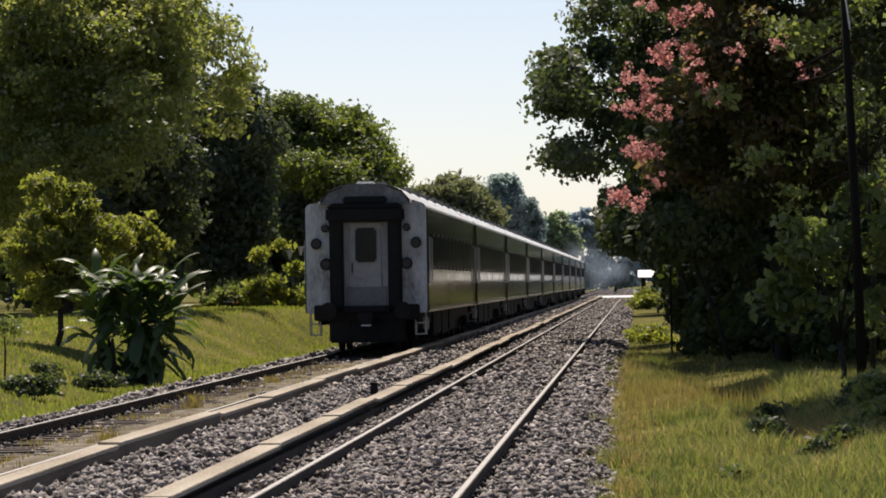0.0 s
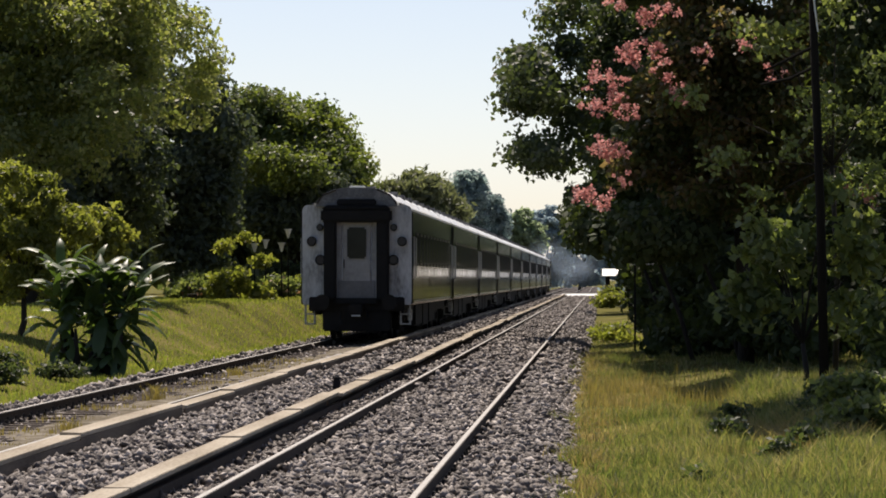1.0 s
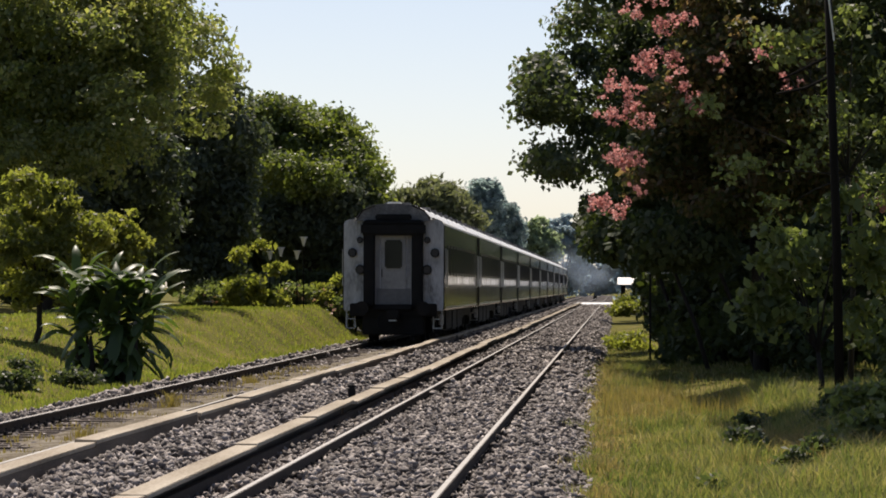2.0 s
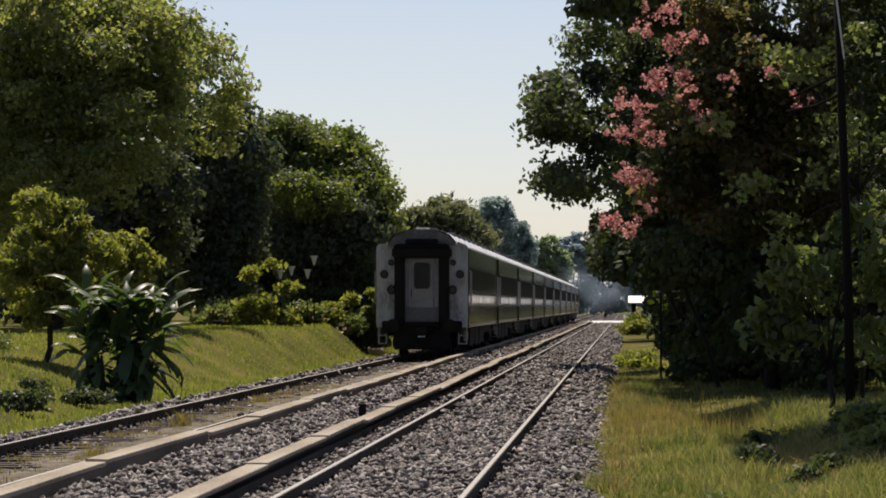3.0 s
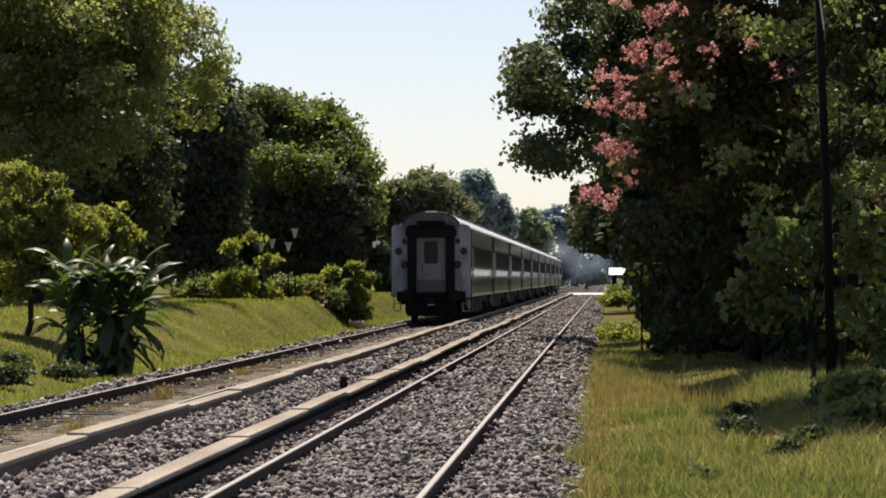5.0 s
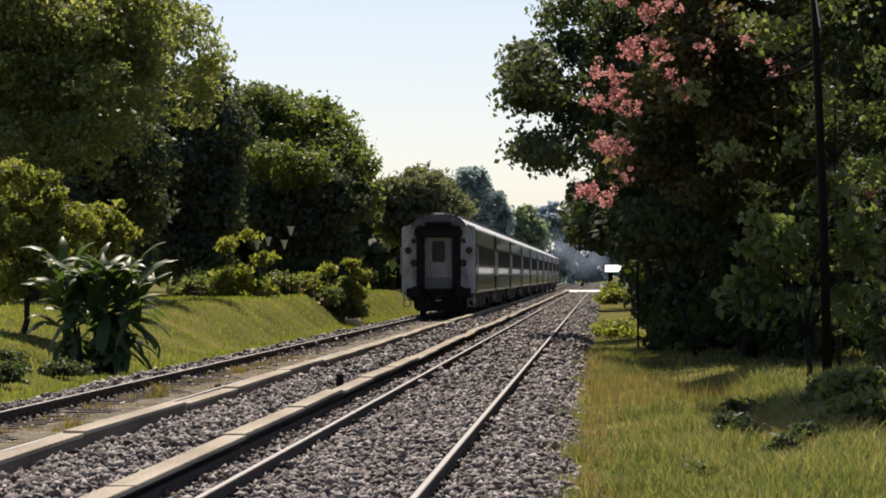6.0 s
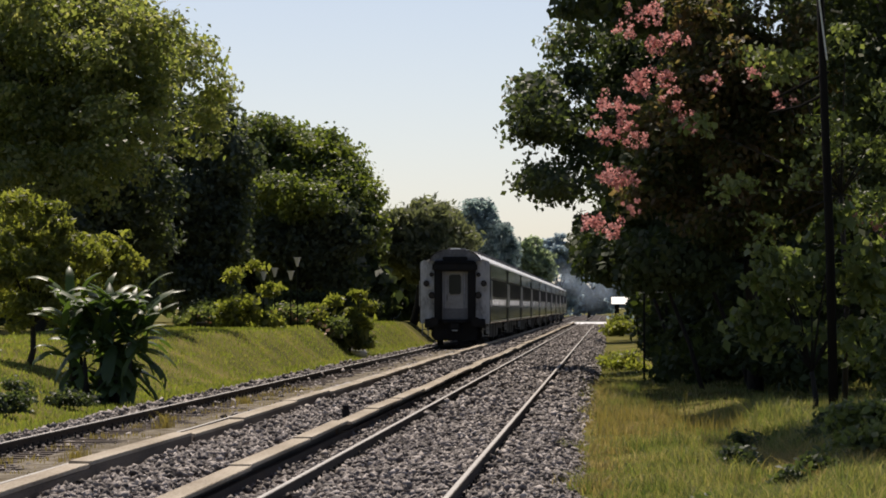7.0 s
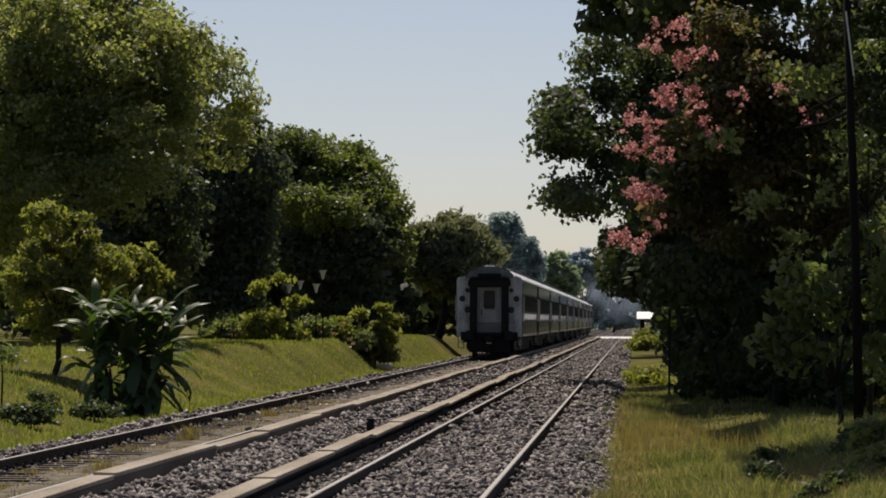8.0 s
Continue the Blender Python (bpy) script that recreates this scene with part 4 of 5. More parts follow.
tree("broadleaf_tree", 9.5, 84, gz(9.5, 84), (8.0, 86, 8.5, 3.5, 4.0, 3.5), 22000, 0.17, L_DARK, "tall tree added so its high crown shades what lies below", lobes=16, trunk=0.24, seed=72)
# further crowns added overhead to keep the shrubs below dark
for k, (ux, uy, uz) in enumerate(((1.6, 91, 11.4), (1.5, 103, 11.8), (3.6, 130, 8.0), (4.4, 148, 8.0), (8.5, 96, 9.0))):
    tree("canopy_tree", ux + 1.0, uy, gz(ux + 1.0, uy), (ux, uy, uz, 3.0, 6.5, 1.7), 12000, 0.30, L_DARK, "tall tree whose crown is added to shade the shrubs below", lobes=16, trunk=0.22, small=0.5, seed=190 + k)
tree("shade_tree", 3.0, 95, gz(3.0, 95), (3.1, 95, 5.4, 2.9, 5.5, 3.3), 12000, 0.23, L_SHADE, "dense shrubby tree, leaf colour darkened for deep shade", lobes=14, trunk=0.2, seed=96)
# shrubs in the shade-darkened leaf colour fill the dark under the crowns
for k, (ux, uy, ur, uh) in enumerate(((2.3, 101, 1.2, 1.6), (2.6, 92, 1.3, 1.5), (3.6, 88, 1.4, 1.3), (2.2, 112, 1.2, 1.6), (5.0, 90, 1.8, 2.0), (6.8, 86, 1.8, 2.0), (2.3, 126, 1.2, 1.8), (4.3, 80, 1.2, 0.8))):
    tree("understorey_shrub", ux, uy, gz(ux, uy), (ux, uy, uh * 0.85, ur, 2.5, uh), 4500, 0.21, L_SHADE, "dense shrub, leaf colour darkened for the shade under the trees", "shrub", lobes=10, trunk=0.06, seed=180 + k, clump=0.3)
# row added so the train side reflects dark leaves and the verge is shaded
for k in range(11):
    rx, ry = 4.3 + 0.5 * (k % 2), 160 + k * 27
    tree("reflected_tree", rx, ry, gz(rx, ry), (rx - 0.3, ry, 6.3 + 0.5 * (k % 3), 2.7, 15.0, 3.2), 6500, 0.62, L_DARK, "dark leafy tree of the row added for the train's reflection", lobes=12, trunk=0.25, seed=80 + k, clump=0.5)
# boughs added as shadow casters, hidden among the trees behind
BOUGH = "low bough added to cast shade on the ground below"
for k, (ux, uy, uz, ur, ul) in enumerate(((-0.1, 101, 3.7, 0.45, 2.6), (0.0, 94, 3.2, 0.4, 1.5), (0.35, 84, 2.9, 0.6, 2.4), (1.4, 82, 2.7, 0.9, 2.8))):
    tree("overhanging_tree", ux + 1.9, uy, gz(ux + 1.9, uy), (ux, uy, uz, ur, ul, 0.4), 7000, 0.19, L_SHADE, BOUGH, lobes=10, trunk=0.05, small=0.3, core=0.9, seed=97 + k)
# two more casters for the far shadow band on the ballast
tree("overhanging_tree", 2.0, 212, gz(2.0, 212), (-0.3, 212, 6.4, 0.9, 6.0, 0.8), 9000, 0.32, L_DARK, "dark bough added to cast shade over the ballast", lobes=10, trunk=0.2, small=0.55, seed=98)
tree("overhanging_tree", 2.6, 226, gz(2.6, 226), (1.8, 226, 5.6, 2.2, 6.0, 2.2), 9000, 0.25, L_DARK, "low dark tree added to shade the edge of the ballast", lobes=12, trunk=0.2, seed=95)
# woods behind the lawn, and unseen trees all round behind the standpoint
SHADE = "dense dark tree added to close the woods round the line"
for k, (wx, wy, wr, wh) in enumerate(((-16.0, 262, 4.5, 3.6), (-30, 150, 6, 5), (-27, 178, 6, 5), (-21, 190, 5, 4.5), (-36, 120, 6, 6), (-31, 95, 5, 5), (-40, 170, 7, 6), (-16, 200, 4, 4.5), (-34, 210, 8, 6), (-24, 230, 7, 6), (16, 120, 5, 6), (13, 92, 4, 6), (20, 160, 7, 7), (18, 230, 8, 7), (20, 320, 9, 7))):
    tree("woodland_tree", wx, wy, gz(wx, wy), (wx, wy, wh + 0.4, wr, wr * 0.8, wh), 5000, 0.5, L_DARK, SHADE, lobes=14, trunk=0.3, seed=100 + k, clump=0.5)
# never in view; added to close the place for sky light and reflections
for k, (wx, wy) in enumerate(((-46, -50), (-28, -62), (-8, -66), (14, -62), (34, -52), (48, -20), (-54, -10), (-46, 30), (30, 20), (24, 48))):
    tree("woodland_tree", wx, wy, gz(wx, wy), (wx, wy, 5.0, 9.5, 7.5, 4.6), 2200, 0.9, L_DARK, SHADE, lobes=14, trunk=0.4, seed=130 + k, clump=0.7)
# shrubs and hedge on the lawn
tree("garden_shrub", -13.2, 128, gz(-13.2, 128), (-12.8, 128, 1.5, 1.0, 0.7, 0.95), 1700, 0.20, L_LIGHT, "tall loose light green garden shrub on the lawn", "shrub", lobes=40, trunk=0.04, seed=51, clump=0.14, per=6, core=0.2, small=0.13, order=0.3, shell=0.4, extra=[(-12.6, 128, 3.2, 0.3, 0.3, 0.22), (-13.4, 128, 2.9, 0.25, 0.3, 0.2), (-12.0, 128, 2.4, 0.35, 0.3, 0.25), (-13.6, 128, 1.5, 0.4, 0.4, 0.4), (-12.1, 128, 1.2, 0.5, 0.4, 0.35)])
tree("garden_shrub", -15.2, 132, gz(-15.2, 132), (-14.9, 132, 1.4, 0.9, 0.8, 0.5), 2600, 0.15, L_MID, "low green garden shrub on the lawn", "shrub", lobes=7, trunk=0.04, seed=52, clump=0.2, per=12, core=0.35, small=0.36, order=0.3)
tree("arching_shrub", -10.2, 140, gz(-10.2, 140), (-10.0, 140, 1.0, 0.85, 0.7, 0.8), 2600, 0.15, L_LIGHT, "arching shrub with drooping yellow-green fronds", "shrub", lobes=36, trunk=0.05, seed=53, clump=0.13, per=6, droop=0.9, long=3.2, core=0.2, small=0.13, order=0.2, shell=0.45, extra=[(-9.8, 140, 2.25, 0.4, 0.3, 0.13), (-10.7, 140, 2.0, 0.3, 0.3, 0.13), (-9.3, 140, 1.8, 0.35, 0.3, 0.13), (-10.3, 140, 0.5, 0.6, 0.5, 0.4), (-9.6, 140, 0.3, 0.5, 0.5, 0.4)])
tree("garden_hedge", -11.4, 144, gz(-11.4, 144), (-11.3, 144, 1.75, 1.9, 0.7, 0.62), 14000, 0.13, L_SHADE, "long dark clipped garden hedge with a flat top", "hedge", lobes=20, trunk=0.06, seed=54, clump=0.16, per=14, shell=0.15, core=0.9, small=0.3, extra=[(-12.7, 144, 1.8, 0.7, 0.6, 0.6), (-9.9, 144, 1.7, 0.7, 0.6, 0.6)])


for k, (sx, sy, sr, sh, mt) in enumerate(((-13.9, 134, 0.5, 0.6, L_LIGHT), (-12.2, 138, 0.5, 0.45, L_MID), (-11.5, 139, 0.45, 0.4, L_LIGHT), (-10.7, 139, 0.4, 0.4, L_MID), (-14.9, 131, 0.7, 0.35, L_MID))):
    zz = gz(sx, sy)
    bush = tree("garden_shrub", sx, sy, zz, (sx, sy, zz + sh * 0.8, sr, 0.7, sh), 3000, 0.14, mt, "flowering garden shrub before the hedge", "shrub", lobes=8, trunk=0.04, seed=200 + k, clump=0.2, per=10, core=0.3, small=0.34, order=0.3)
    r = np.random.default_rng(220 + k)
    q = r.normal(size=(26, 3)) * np.array([sr * 0.55, 0.3, sh * 0.4]) + np.array([0, -0.4, sh * 0.95])
    tagged(mesh_of("bloom", leaf_quads(q, 0.12, r), 4, L_BLOOM, bush, "scattered orange and cream blooms"), "scattered orange and cream blooms", kind="stuff")


def banana_plant(x, y):
    """A clump of banana stems with long arching split leaves."""
    rng = random.Random(9)
    z0 = gz(x, y)
    root = tagged(new("banana_plant"), "clump of banana plants with glossy arching leaves beside the track", "plant")
    root.location = (x, y, z0)
    for k in range(11):
        sx, sy = rng.uniform(-0.65, 0.65), rng.uniform(-0.3, 0.3)
        bm = bmesh.new()
        tube(bm, [(sx, sy, -0.1), (sx * 1.05, sy, 0.4), (sx * 1.1, sy, 0.95)], [0.09, 0.07, 0.03], 8)
        part("stem", bm, M_BARK, root, smooth=True)
    for k in range(210):
        a = rng.uniform(0, math.tau)
        low = rng.random() < 0.45
        ln = rng.uniform(0.7, 1.35)
        up = rng.uniform(-0.7, 0.35) if low else rng.uniform(0.3, 1.5)
        w = rng.uniform(0.07, 0.16)
        start = Vector((rng.uniform(-0.85, 0.85), rng.uniform(-0.35, 0.35), rng.uniform(0.35, 1.3) if low else rng.uniform(0.9, 2.15)))
        d = Vector((math.cos(a), math.sin(a) * 0.8, 0))
        side = Vector((-math.sin(a), math.cos(a), 0))
        n = 9
        bm = bmesh.new()
        mid, lft, rgt = [], [], []
        for i in range(n + 1):
            t = i / n
            ang = up - t * t * rng.uniform(0.6, 1.1) - t * 0.35
            p = start if i == 0 else p + (d * math.cos(ang) + Vector((0, 0, 1)) * math.sin(ang)) * ln / n
            ww = w * max(0.05, math.sin(math.pi * min(1, t * 0.93 + 0.09)) ** 0.6) * rng.uniform(0.82, 1.1)
            mid.append(bm.verts.new(p))
            fall = Vector((0, 0, -ww * 0.55))
            lft.append(bm.verts.new(p + side * ww + fall))
            rgt.append(bm.verts.new(p - side * ww + fall))
        for i in range(n):
            if rng.random() > 0.07:
                bm.faces.new((mid[i], mid[i + 1], lft[i + 1], lft[i]))
            if rng.random() > 0.07:
                bm.faces.new((mid[i + 1], mid[i], rgt[i], rgt[i + 1]))
        part("leaf", bm, L_BANANA, root, smooth=True)
    return root


banana_plant(-10.4, 74)


def blades(name, x, y, z, height, width, material, seed, label, bend=0.45):
    """Grass: tapering bent blades, each of two faces."""
    rng = np.random.default_rng(seed)
    n = len(x)
    a = rng.uniform(0, math.tau, n)
    h = height * rng.uniform(0.45, 1.25, n)
    w = width * rng.uniform(0.6, 1.3, n)
    b = bend * h * rng.uniform(0.2, 1.3, n)
    dx, dy = np.cos(a), np.sin(a)
    r = rng.uniform(0, math.tau, n)
    px, py = np.cos(r) * w / 2, np.sin(r) * w / 2
    P = lambda ox, oy, oz: np.stack([x + ox, y + oy, z + oz], axis=-1)
    v = np.stack([P(-px, -py, -0.03), P(px, py, -0.03), P(dx * b * 0.35 + px * 0.7, dy * b * 0.35 + py * 0.7, h * 0.6), P(dx * b * 0.35 - px * 0.7, dy * b * 0.35 - py * 0.7, h * 0.6), P(dx * b, dy * b, h)], axis=1).reshape(-1, 3)
    i = np.arange(n)[:, None] * 5
    T = np.concatenate([i + np.array([[0, 1, 2]]), i + np.array([[0, 2, 3]]), i + np.array([[3, 2, 4]])], axis=1).reshape(-1, 3)
    tagged(indexed_mesh(name, v, T, material), label, "grass", kind="stuff")


rng = np.random.default_rng(61)
# rank grass to the right of the ballast, in tufts of splayed blades; greener in the hollows, straw-coloured on the crests
m = 5600
ty = 27 + 70 * rng.random(m) ** 1.35
tx = rng.uniform(-0.6, 8.0, m)
lump = 0.5 + 0.5 * np.sin(tx * 2.3 + np.sin(ty * 0.55) * 2) * np.sin(ty * 0.62 + tx * 1.1)
vigour = lump ** 1.6 * 1.15 + rng.normal(0, 0.16, m)
keep = (tx > -0.35 + 0.22 * np.sin(ty * 0.7) + 0.15 * np.sin(ty * 2.3)) & (rng.random(m) > fade(64, 70, ty) * fade(0.3, 1.0, tx) * 0.95)
tx, ty, vigour = tx[keep], ty[keep], np.clip(vigour[keep], 0.03, 1.3)
vigour = vigour * (1 - 0.8 * np.exp(-((ty - 63) / 6) ** 2 - ((tx - 1.65) / 0.45) ** 2))
crest = np.exp(-((ty - 59) / 5) ** 2 - ((tx - 0.45) / 0.8) ** 2) + np.exp(-((ty - 45) / 4) ** 2 - ((tx - 2.2) / 0.8) ** 2) + 0.8 * np.exp(-((tx + 0.1) / 0.25) ** 2)
dry = crest + rng.normal(0, 0.22, len(tx)) > 0.5
for name, sel, mat, per, label in (("rank_grass", ~dry, L_GRASS, 46, "rank green grass in tufts beside the ballast"), ("dry_grass", dry, L_STRAW, 46, "straw-coloured dry grass on the crest beside the ballast")):
    gx, gy, gv = tx[sel], ty[sel], vigour[sel]
    k = np.repeat(np.arange(len(gx)), per)
    spread = 0.06 + 0.10 * gv[k]
    x, y = gx[k] + rng.normal(0, 1, len(k)) * spread, gy[k] + rng.normal(0, 1.3, len(k)) * spread
    blades(name, x, y, ground_height(x, y), 0.05 + 0.20 * gv[k], 0.011, mat, 62, label, 0.9)
m = 1500
x, y = rng.uniform(-0.2, 2.2, m), rng.normal(60, 5, m)
blades("seed_stems", x, y, ground_height(x, y), 0.34, 0.010, L_DRY, 66, "pale dry seed stems above the grass", 0.3)
m = 30000
x, y = rng.uniform(-0.3, 8, m), 27 + 95 * rng.random(m) ** 1.5
blades("short_grass", x, y, ground_height(x, y), 0.09, 0.02, L_GRASS, 65, "short grass between the rank tufts", 0.6)
for k, (wx, wy, wr) in enumerate(((1.9, 38.5, 0.16), (2.3, 41.0, 0.14), (3.1, 43.5, 0.3), (3.9, 42.5, 0.3), (4.5, 45, 0.35), (1.0, 35.5, 0.1), (1.6, 43.5, 0.2), (1.9, 50.0, 0.22), (2.7, 49.0, 0.25), (3.3, 53.0, 0.25), (3.4, 46.5, 0.3))):
    tree("low_weed", wx, wy, gz(wx, wy), (wx, wy, gz(wx, wy) + wr * 0.6, wr, wr, wr * 0.8), int(2600 * wr), 0.07, L_DARK, "dark green broad-leaved weed in the grass", "weed", lobes=5, trunk=0.012, seed=160 + k, clump=0.08, per=8, core=0.35, small=0.4)
n = 60000
y = 52 + 140 * rng.random(n) ** 1.3
x = rng.uniform(-17, -9.2, n)
blades("lawn_grass", x, y, ground_height(x, y), 0.085 + 0.12 * np.exp(-((x + 9.4) / 0.5) ** 2), 0.03, L_LAWN, 63, "bright mown lawn on the bank")
n = 4000
y = 27 + 60 * rng.random(n)
x = LEFT_TRACK + rng.uniform(-0.7, 0.7, n)
k = np.sin(y * 2.2) * np.sin(y * 0.77 + 1) > 0.2
blades("track_weeds", x[k], y[k], np.full(k.sum(), -0.17), 0.09, 0.02, L_DRY, 64, "sparse dry weeds between the rails")

for k, (wx, wy, wh) in enumerate(((-7.1, 57.5, 0.26), (-7.35, 40, 0.16), (-6.8, 46, 0.14), (-7.3, 72, 0.18), (-6.95, 35.5, 0.15))):
    r = np.random.default_rng(230 + k)
    x, y = wx + r.normal(0, 0.07, 110), wy + r.normal(0, 0.12, 110)
    blades("grass_tuft", x, y, np.full(110, -0.17), wh, 0.014, L_DRY, 240 + k, "dry yellow grass tuft between the rails", 0.8)

# ---- small things ----
def marker_post(x, y):
    root = tagged(new("marker_post"), "short dark post between the tracks", "post")
    root.location = (x, y, -0.12)
    part("shaft", boxed(-0.06, 0.06, -0.06, 0.06, -0.1, 0.24, 0.015), M_UNDER, root)
    part("cap", boxed(-0.075, 0.075, -0.075, 0.075, 0.24, 0.28, 0.012), M_UNDER, root)


marker_post(-4.35, 59.5)


def utility_pole(x, y):
    root = tagged(new("utility_pole"), "slender dark wooden utility pole with a pale cable", "pole")
    root.location = (x, y, gz(x, y))
    bm = bmesh.new()
    tube(bm, [(0, 0, -0.3), (-0.07, 0, 3.0), (-0.30, 0, 9.0)], [0.085, 0.078, 0.06], 12)
    part("shaft", bm, M_POLE, root, smooth=True)
    bm = bmesh.new()
    tube(bm, [(-0.26, -0.1, 7.2), (-0.21, -0.1, 6.8), (-0.16, -0.1, 6.4), (-0.12, -0.08, 6.1)], [0.016] * 4, 6)
    part("cable", bm, M_WHITE, root, "pale bent cable")
    bm = bmesh.new()
    tube(bm, [(-0.05, -0.1, 6.95), (0.14, -0.1, 6.9)], [0.02, 0.02], 6)
    part("bracket", bm, M_STEEL, root)
    bm = bmesh.new()
    tube(bm, [(-0.08, 0, 5.9), (-0.5, 0, 5.7), (-1.0, 0, 5.45)], [0.03, 0.03, 0.02], 6)
    tube(bm, [(-0.08, 0, 5.55), (-0.6, 0, 5.3), (-1.1, 0, 5.2)], [0.03, 0.03, 0.02], 6)
    part("stay", bm, M_POLE, root)


utility_pole(3.84, 62)


def garden_lamp(x, y, h):
    """A thin lamp post that carries a white cone-shaped head."""
    z = gz(x, y)
    root = tagged(new("garden_lamp"), "thin garden lamp post with a white conical head", "lamp post", "white garden lamps")
    root.location = (x, y, z)
    bm = bmesh.new()
    tube(bm, [(0, 0, -0.1), (0, 0, h - 0.4)], [0.022, 0.018], 8)
    part("post", bm, M_POLE, root)
    bm = bmesh.new()
    tube(bm, [(0, 0, h - 0.33), (0, 0, h - 0.03)], [0.035, 0.115], 14)
    part("head", bm, M_WHITE, root, "white inverted cone")
    bm = bmesh.new()
    disc(bm, 0, 0, h - 0.01, 0.145, 0.04, "z", 16)
    part("lid", bm, M_WHITE, root)
    return root


for lx, ly, top in ((-11.44, 132, 3.6), (-11.84, 133.8, 3.12), (-12.6, 135.5, 3.25), (-13.1, 136.4, 3.12)):
    garden_lamp(lx, ly, top - gz(lx, ly))


def boulder(x, y, r):
    bm = bmesh.new()
    bmesh.ops.create_icosphere(bm, subdivisions=3, radius=r)
    for v in bm.verts:
        v.co *= 1 + 0.22 * noise.noise(v.co * 2.4 / r * 0.5)
        v.co.z *= 0.62
    ob = part("boulder", bm, M_CONCRETE, smooth=True)
    ob.location = (x, y, gz(x, y) + r * 0.2)
    tagged(ob, "pale rounded stone at the end of the lawn", "boulder")


boulder(-9.95, 141, 0.5)


def reflector_shelter(x, y):
    """A long open shelter added near the crossing as a reflector: posts, a dark floor slab and a roof with a white
    fascia.
    """
    z = gz(x, y)
    root = tagged(new("reflector_shelter"), "long open shelter added so its white fascia reflects in the train", "shelter")
    root.location = (x, y, z)
    part("floor_slab", boxed(0, 3.4, 0, 150, -0.2, 0.25), M_BRICK, root)
    for k in range(11):
        part("post", boxed(0.25, 0.4, k * 14.8 + 0.3, k * 14.8 + 0.45, 0.25, 2.3), M_UNDER, root)
    part("back_wall", boxed(3.2, 3.4, 0, 150, 0.25, 2.3), M_UNDER, root)
    part("roof", boxed(0.06, 3.4, 0.06, 150, 2.66, 2.78), M_TIN, root, "pale tin roof")
    # tilted towards the sun so a bright band reflects in the coach sides
    fas = part("fascia", boxed(-0.025, 0.025, 0, 150, 0, 0.62, 0.01), M_WHITE, root, "white fascia board tilted to catch the sun")
    fas.matrix_local = pose(-0.35, 0, 2.25, 0, 36, 0)
    # leaned far back so the end shows as a bright white spot
    fas = part("end_fascia", boxed(0, 1.9, -0.025, 0.025, 0, 1.15, 0.01), M_WHITE, root, "white fascia board tilted to catch the sun")
    fas.matrix_local = pose(-0.2, -1.05, 2.3, -62, 0, 0)


reflector_shelter(0.35, 275)


def crossing():
    """A pale road across the tracks, with a white beam along its near edge and a ramp sloped to catch the sun."""
    bm = boxed(-14, 8, 404, 411, -0.4, 0.015, 0.01)
    tagged(part("road_crossing", bm, M_CONCRETE), "pale road surface across the tracks", "road", kind="structure")
    # ramp added and sloped so the crossing reads as a bright line
    bm = bmesh.new()
    v = [bm.verts.new(p) for p in ((-4.3, 397, -0.3), (-0.2, 397, -0.3), (-0.2, 403.2, -0.3), (-4.3, 403.2, -0.3), (-4.3, 397, -0.2), (-0.2, 397, -0.2), (-0.2, 403.2, 0.12), (-4.3, 403.2, 0.12))]
    for q in ((3, 2, 1, 0), (4, 5, 6, 7), (0, 1, 5, 4), (1, 2, 6, 5), (2, 3, 7, 6), (3, 0, 4, 7)):
        bm.faces.new([v[i] for i in q])
    tagged(part("crossing_ramp", bm, M_TIN), "whitish ramp added to show a sunlit strip at the crossing", "ramp", kind="structure")
    root = tagged(new("crossing_beam"), "white painted low beam at the level crossing", "barrier")
    root.location = (-2.3, 403.4, 0)
    part("beam", boxed(-1.9, 1.95, -0.08, 0.08, -0.06, 0.2, 0.02), M_WHITE, root)
    for q in (-1.7, 0, 1.75):
        part("foot", boxed(q - 0.1, q + 0.1, -0.1, 0.1, -0.4, -0.06, 0.01), M_UNDER, root)


crossing()


def station_boards(x, y):
    """Two pale boards on posts, half hidden in the shade of the trees."""
    root = tagged(new("trackside_board"), "two pale boards on posts in the tree shade", "sign")
    root.location = (x, y, gz(x, y))
    for q in (-0.3, 0.3):
        part("post", boxed(q - 0.03, q + 0.03, -0.03, 0.03, 0, 3.25, 0.005), M_UNDER, root)
    for zz in (2.35, 3.1):
        part("board", boxed(-0.38, 0.38, -0.06, 0.5, zz, zz + 0.05, 0.008), M_WHITE, root)


station_boards(1.25, 99)


def white_planter(x, y, w):
    z = gz(x, y)
    root = tagged(new("garden_planter"), "white garden planter with a small shrub", "planter", "white planters on the lawn")
    root.location = (x, y, z)
    bm = bmesh.new()
    tube(bm, [(0, 0, 0), (0, 0, 0.06), (0, 0, 0.42), (0, 0, 0.48)], [w * 0.75, w * 0.8, w, w * 1.08], 14)
    part("pot", bm, M_WHITE, root)
    q = np.random.default_rng(int(abs(x) * 10)).normal(size=(160, 3)) * np.array([w * 0.5, w * 0.5, 0.12]) + np.array([0, 0, 0.6])
    mesh_of("foliage", leaf_quads(q, 0.08, np.random.default_rng(5)), 4, L_MID, root)


for px, py, pw in ((-13.3, 146, 0.32), (-13.9, 147, 0.2), (-11.1, 144, 0.12)):
    white_planter(px, py, pw)


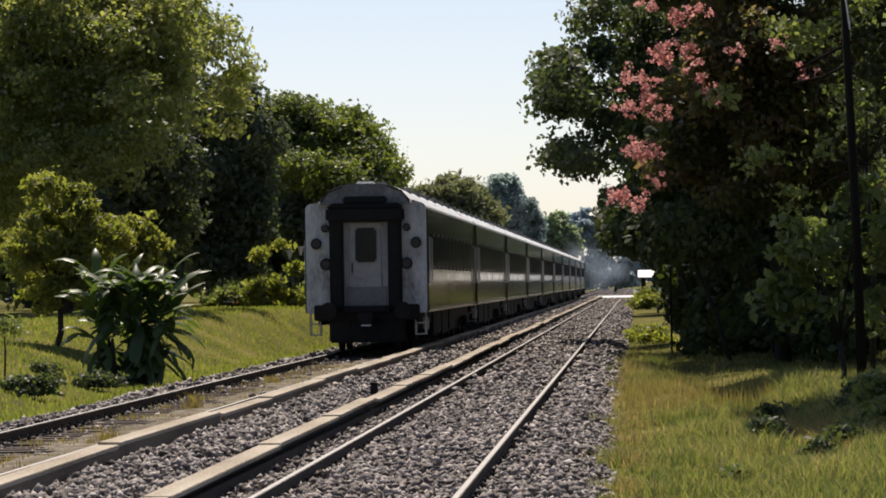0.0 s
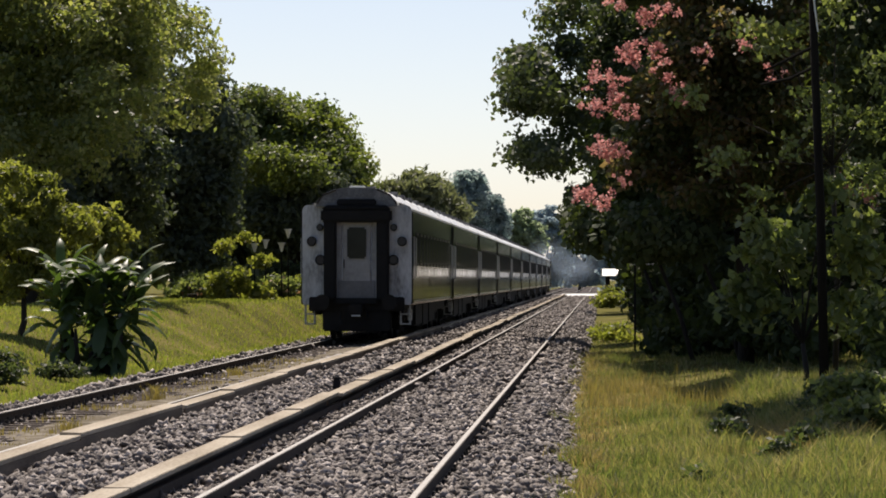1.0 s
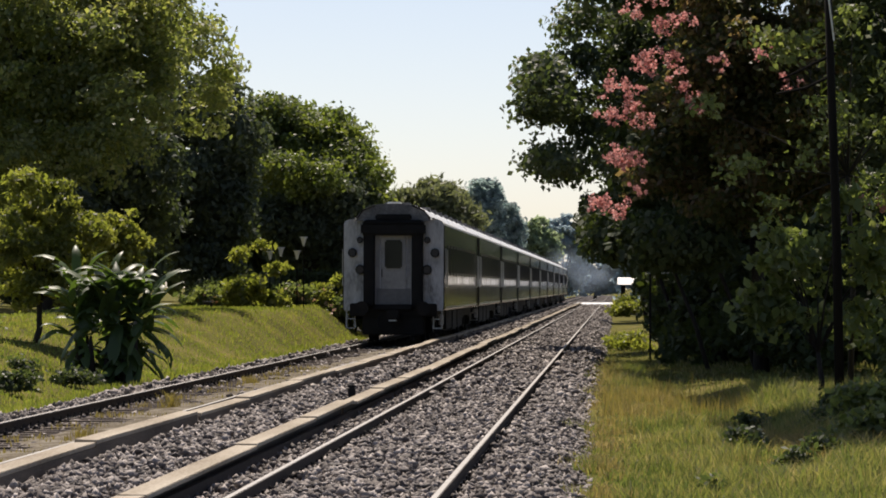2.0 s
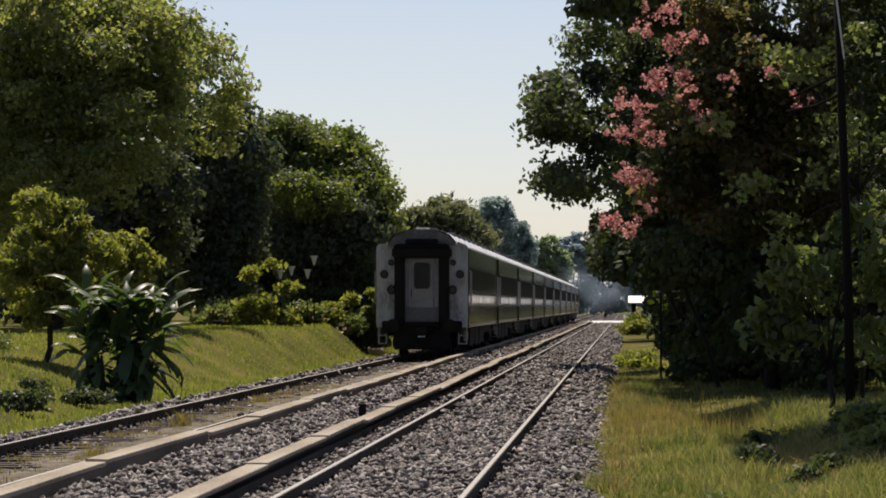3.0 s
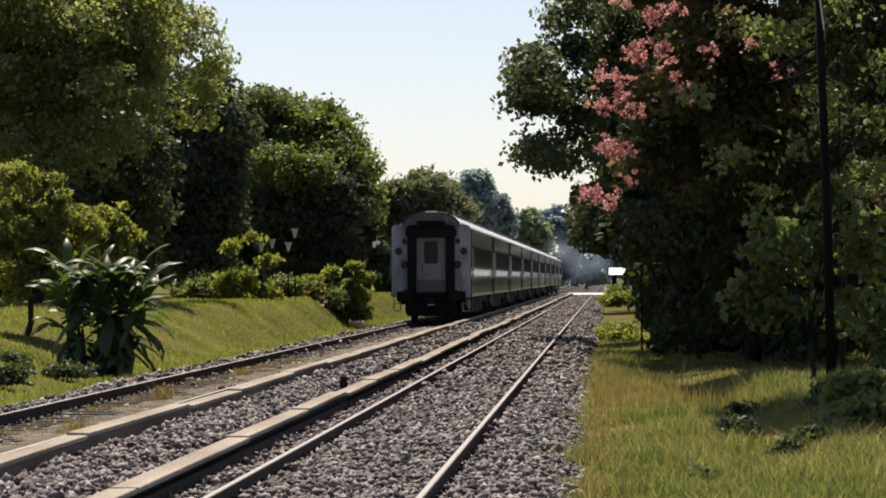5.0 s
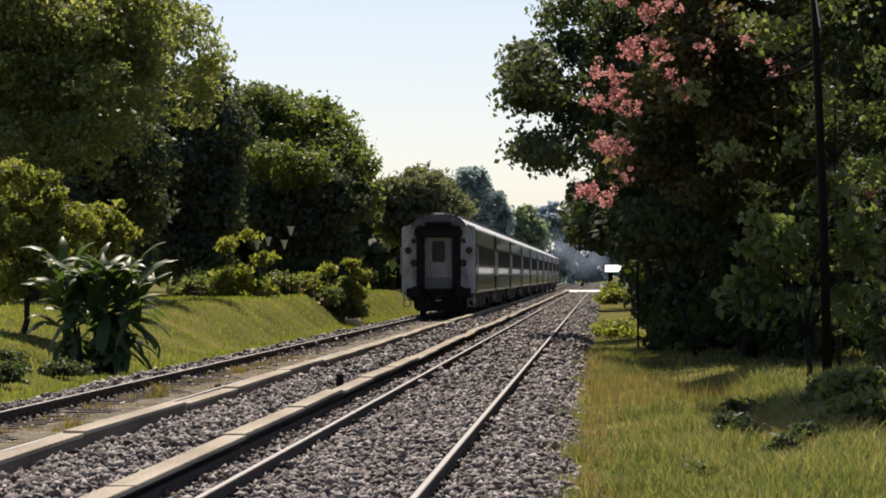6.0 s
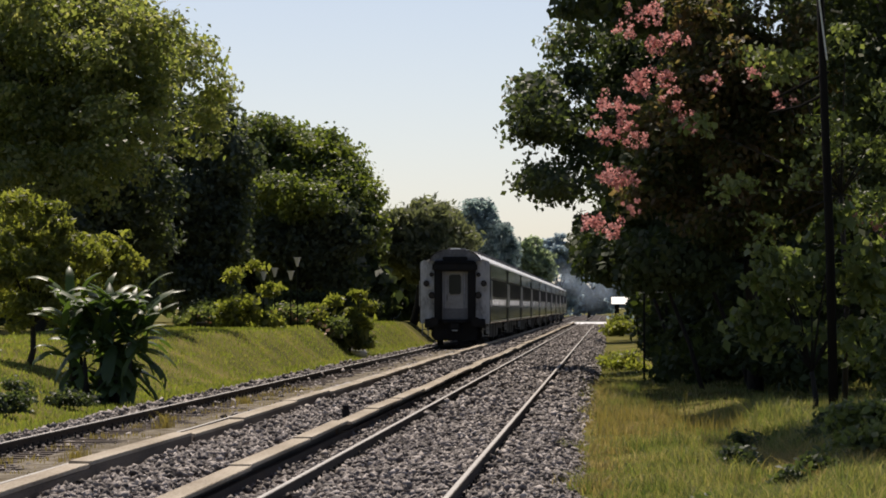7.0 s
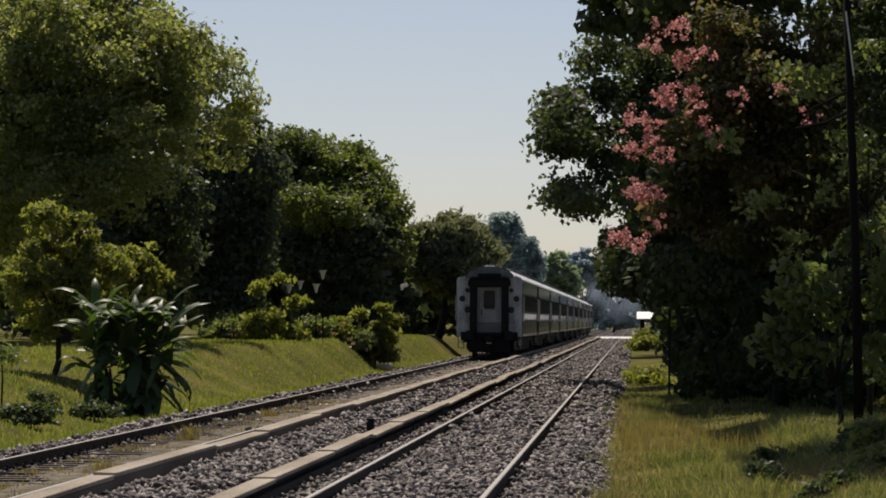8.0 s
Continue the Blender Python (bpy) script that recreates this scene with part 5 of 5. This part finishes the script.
def lawn_block(x, y):
    root = tagged(new("utility_box"), "small dark box standing on the lawn", "utility box")
    root.location = (x, y, gz(x, y))
    part("housing", boxed(-0.16, 0.16, -0.12, 0.12, -0.05, 0.2, 0.02), M_UNDER, root)
    part("lid", boxed(-0.18, 0.18, -0.14, 0.14, 0.2, 0.24, 0.01), M_DOME, root)


lawn_block(-14.4, 127)


def sapling(x, y):
    """A staked young tree with a few tufts of leaves."""
    z = gz(x, y)
    root = tagged(new("sapling"), "thin staked sapling on the lawn", "sapling")
    root.location = (x, y, z)
    bm = bmesh.new()
    tube(bm, [(0, 0, -0.1), (0.02, 0, 0.6), (-0.02, 0, 1.25)], [0.022, 0.018, 0.008], 7)
    part("stem", bm, M_BARK, root, smooth=True)
    r = np.random.default_rng(77)
    q = r.normal(size=(260, 3)) * np.array([0.2, 0.2, 0.1]) + np.array([0.0, 0, 1.05])
    mesh_of("foliage", leaf_quads(q, 0.07, r), 4, L_MID, root)


sapling(-11.65, 66)
for k, (wx, wy, wr) in enumerate(((-11.0, 66, 0.35), (-10.6, 63, 0.3), (-10.3, 69, 0.28))):
    tree("lawn_weed", wx, wy, gz(wx, wy), (wx, wy, gz(wx, wy) + wr * 0.5, wr * 1.4, wr, wr * 0.8), 900, 0.09, L_DARK, "dark weedy tuft at the edge of the ballast", "weed", lobes=6, trunk=0.012, seed=170 + k, clump=0.1, per=8, core=0.35, small=0.4)


def exhaust_smoke():
    """Thin blue-grey exhaust that hangs over the head of the train, in overlapping puffs; also used as haze before the
    far trees.
    """
    m, nt, bsdf, out = nodes_of("thin_smoke")
    n, l = nt.nodes, nt.links
    tr = n.new("ShaderNodeBsdfTransparent")
    mix = n.new("ShaderNodeMixShader")
    coord, mp, ball, thin = n.new("ShaderNodeTexCoord"), n.new("ShaderNodeMapping"), n.new("ShaderNodeTexGradient"), n.new("ShaderNodeMath")
    ball.gradient_type = 'QUADRATIC_SPHERE'
    mp.inputs["Scale"].default_value = (0.36, 0.0, 0.36)
    thin.operation, thin.inputs[1].default_value = 'MULTIPLY', 0.10
    l.new(coord.outputs["Object"], mp.inputs["Vector"])
    l.new(mp.outputs[0], ball.inputs[0])
    l.new(ball.outputs["Fac"], thin.inputs[0])
    l.new(thin.outputs[0], mix.inputs["Fac"])
    n.remove(bsdf)
    bsdf = n.new("ShaderNodeBsdfTranslucent")
    bsdf.inputs["Color"].default_value = (0.60, 0.74, 0.94, 1)
    l.new(tr.outputs[0], mix.inputs[1])
    l.new(bsdf.outputs[0], mix.inputs[2])
    l.new(mix.outputs[0], out.inputs["Surface"])
    root = tagged(new("exhaust_smoke"), "thin blue-grey diesel exhaust, spread to haze the far trees", "smoke")
    # puffs set to the right are added as distance haze
    for px, py, pz, r in ((0.4, 0, 4.4, 2.7), (2.2, 14, 4.2, 3.0), (3.3, -8, 2.6, 2.7), (5.0, 22, 3.4, 2.7)):
        bm = bmesh.new()
        bmesh.ops.create_icosphere(bm, subdivisions=4, radius=r)
        for v in bm.verts:
            v.co *= 1 + 0.28 * noise.noise(v.co * 0.5 + Vector((px, py, pz)))
        puff = part("puff", bm, m, root, smooth=True)
        puff.location = (px, py, pz)
    return root


smoke = exhaust_smoke()

# ---- what moves ----
def motions():
    for k, car in enumerate(train):
        rows = []
        for i in range(17):
            t = i * 0.5
            rows.append((t, pose(LEFT_TRACK, REAR0 + k * CAR_PITCH + SPEED * t, 0)))
        walk(car, rows)
    walk(smoke, [(i * 0.5, pose(LEFT_TRACK + 0.25 * i * 0.5, 412 + 2.0 * i * 0.5, 0.1 * i * 0.5)) for i in range(17)])


motions()
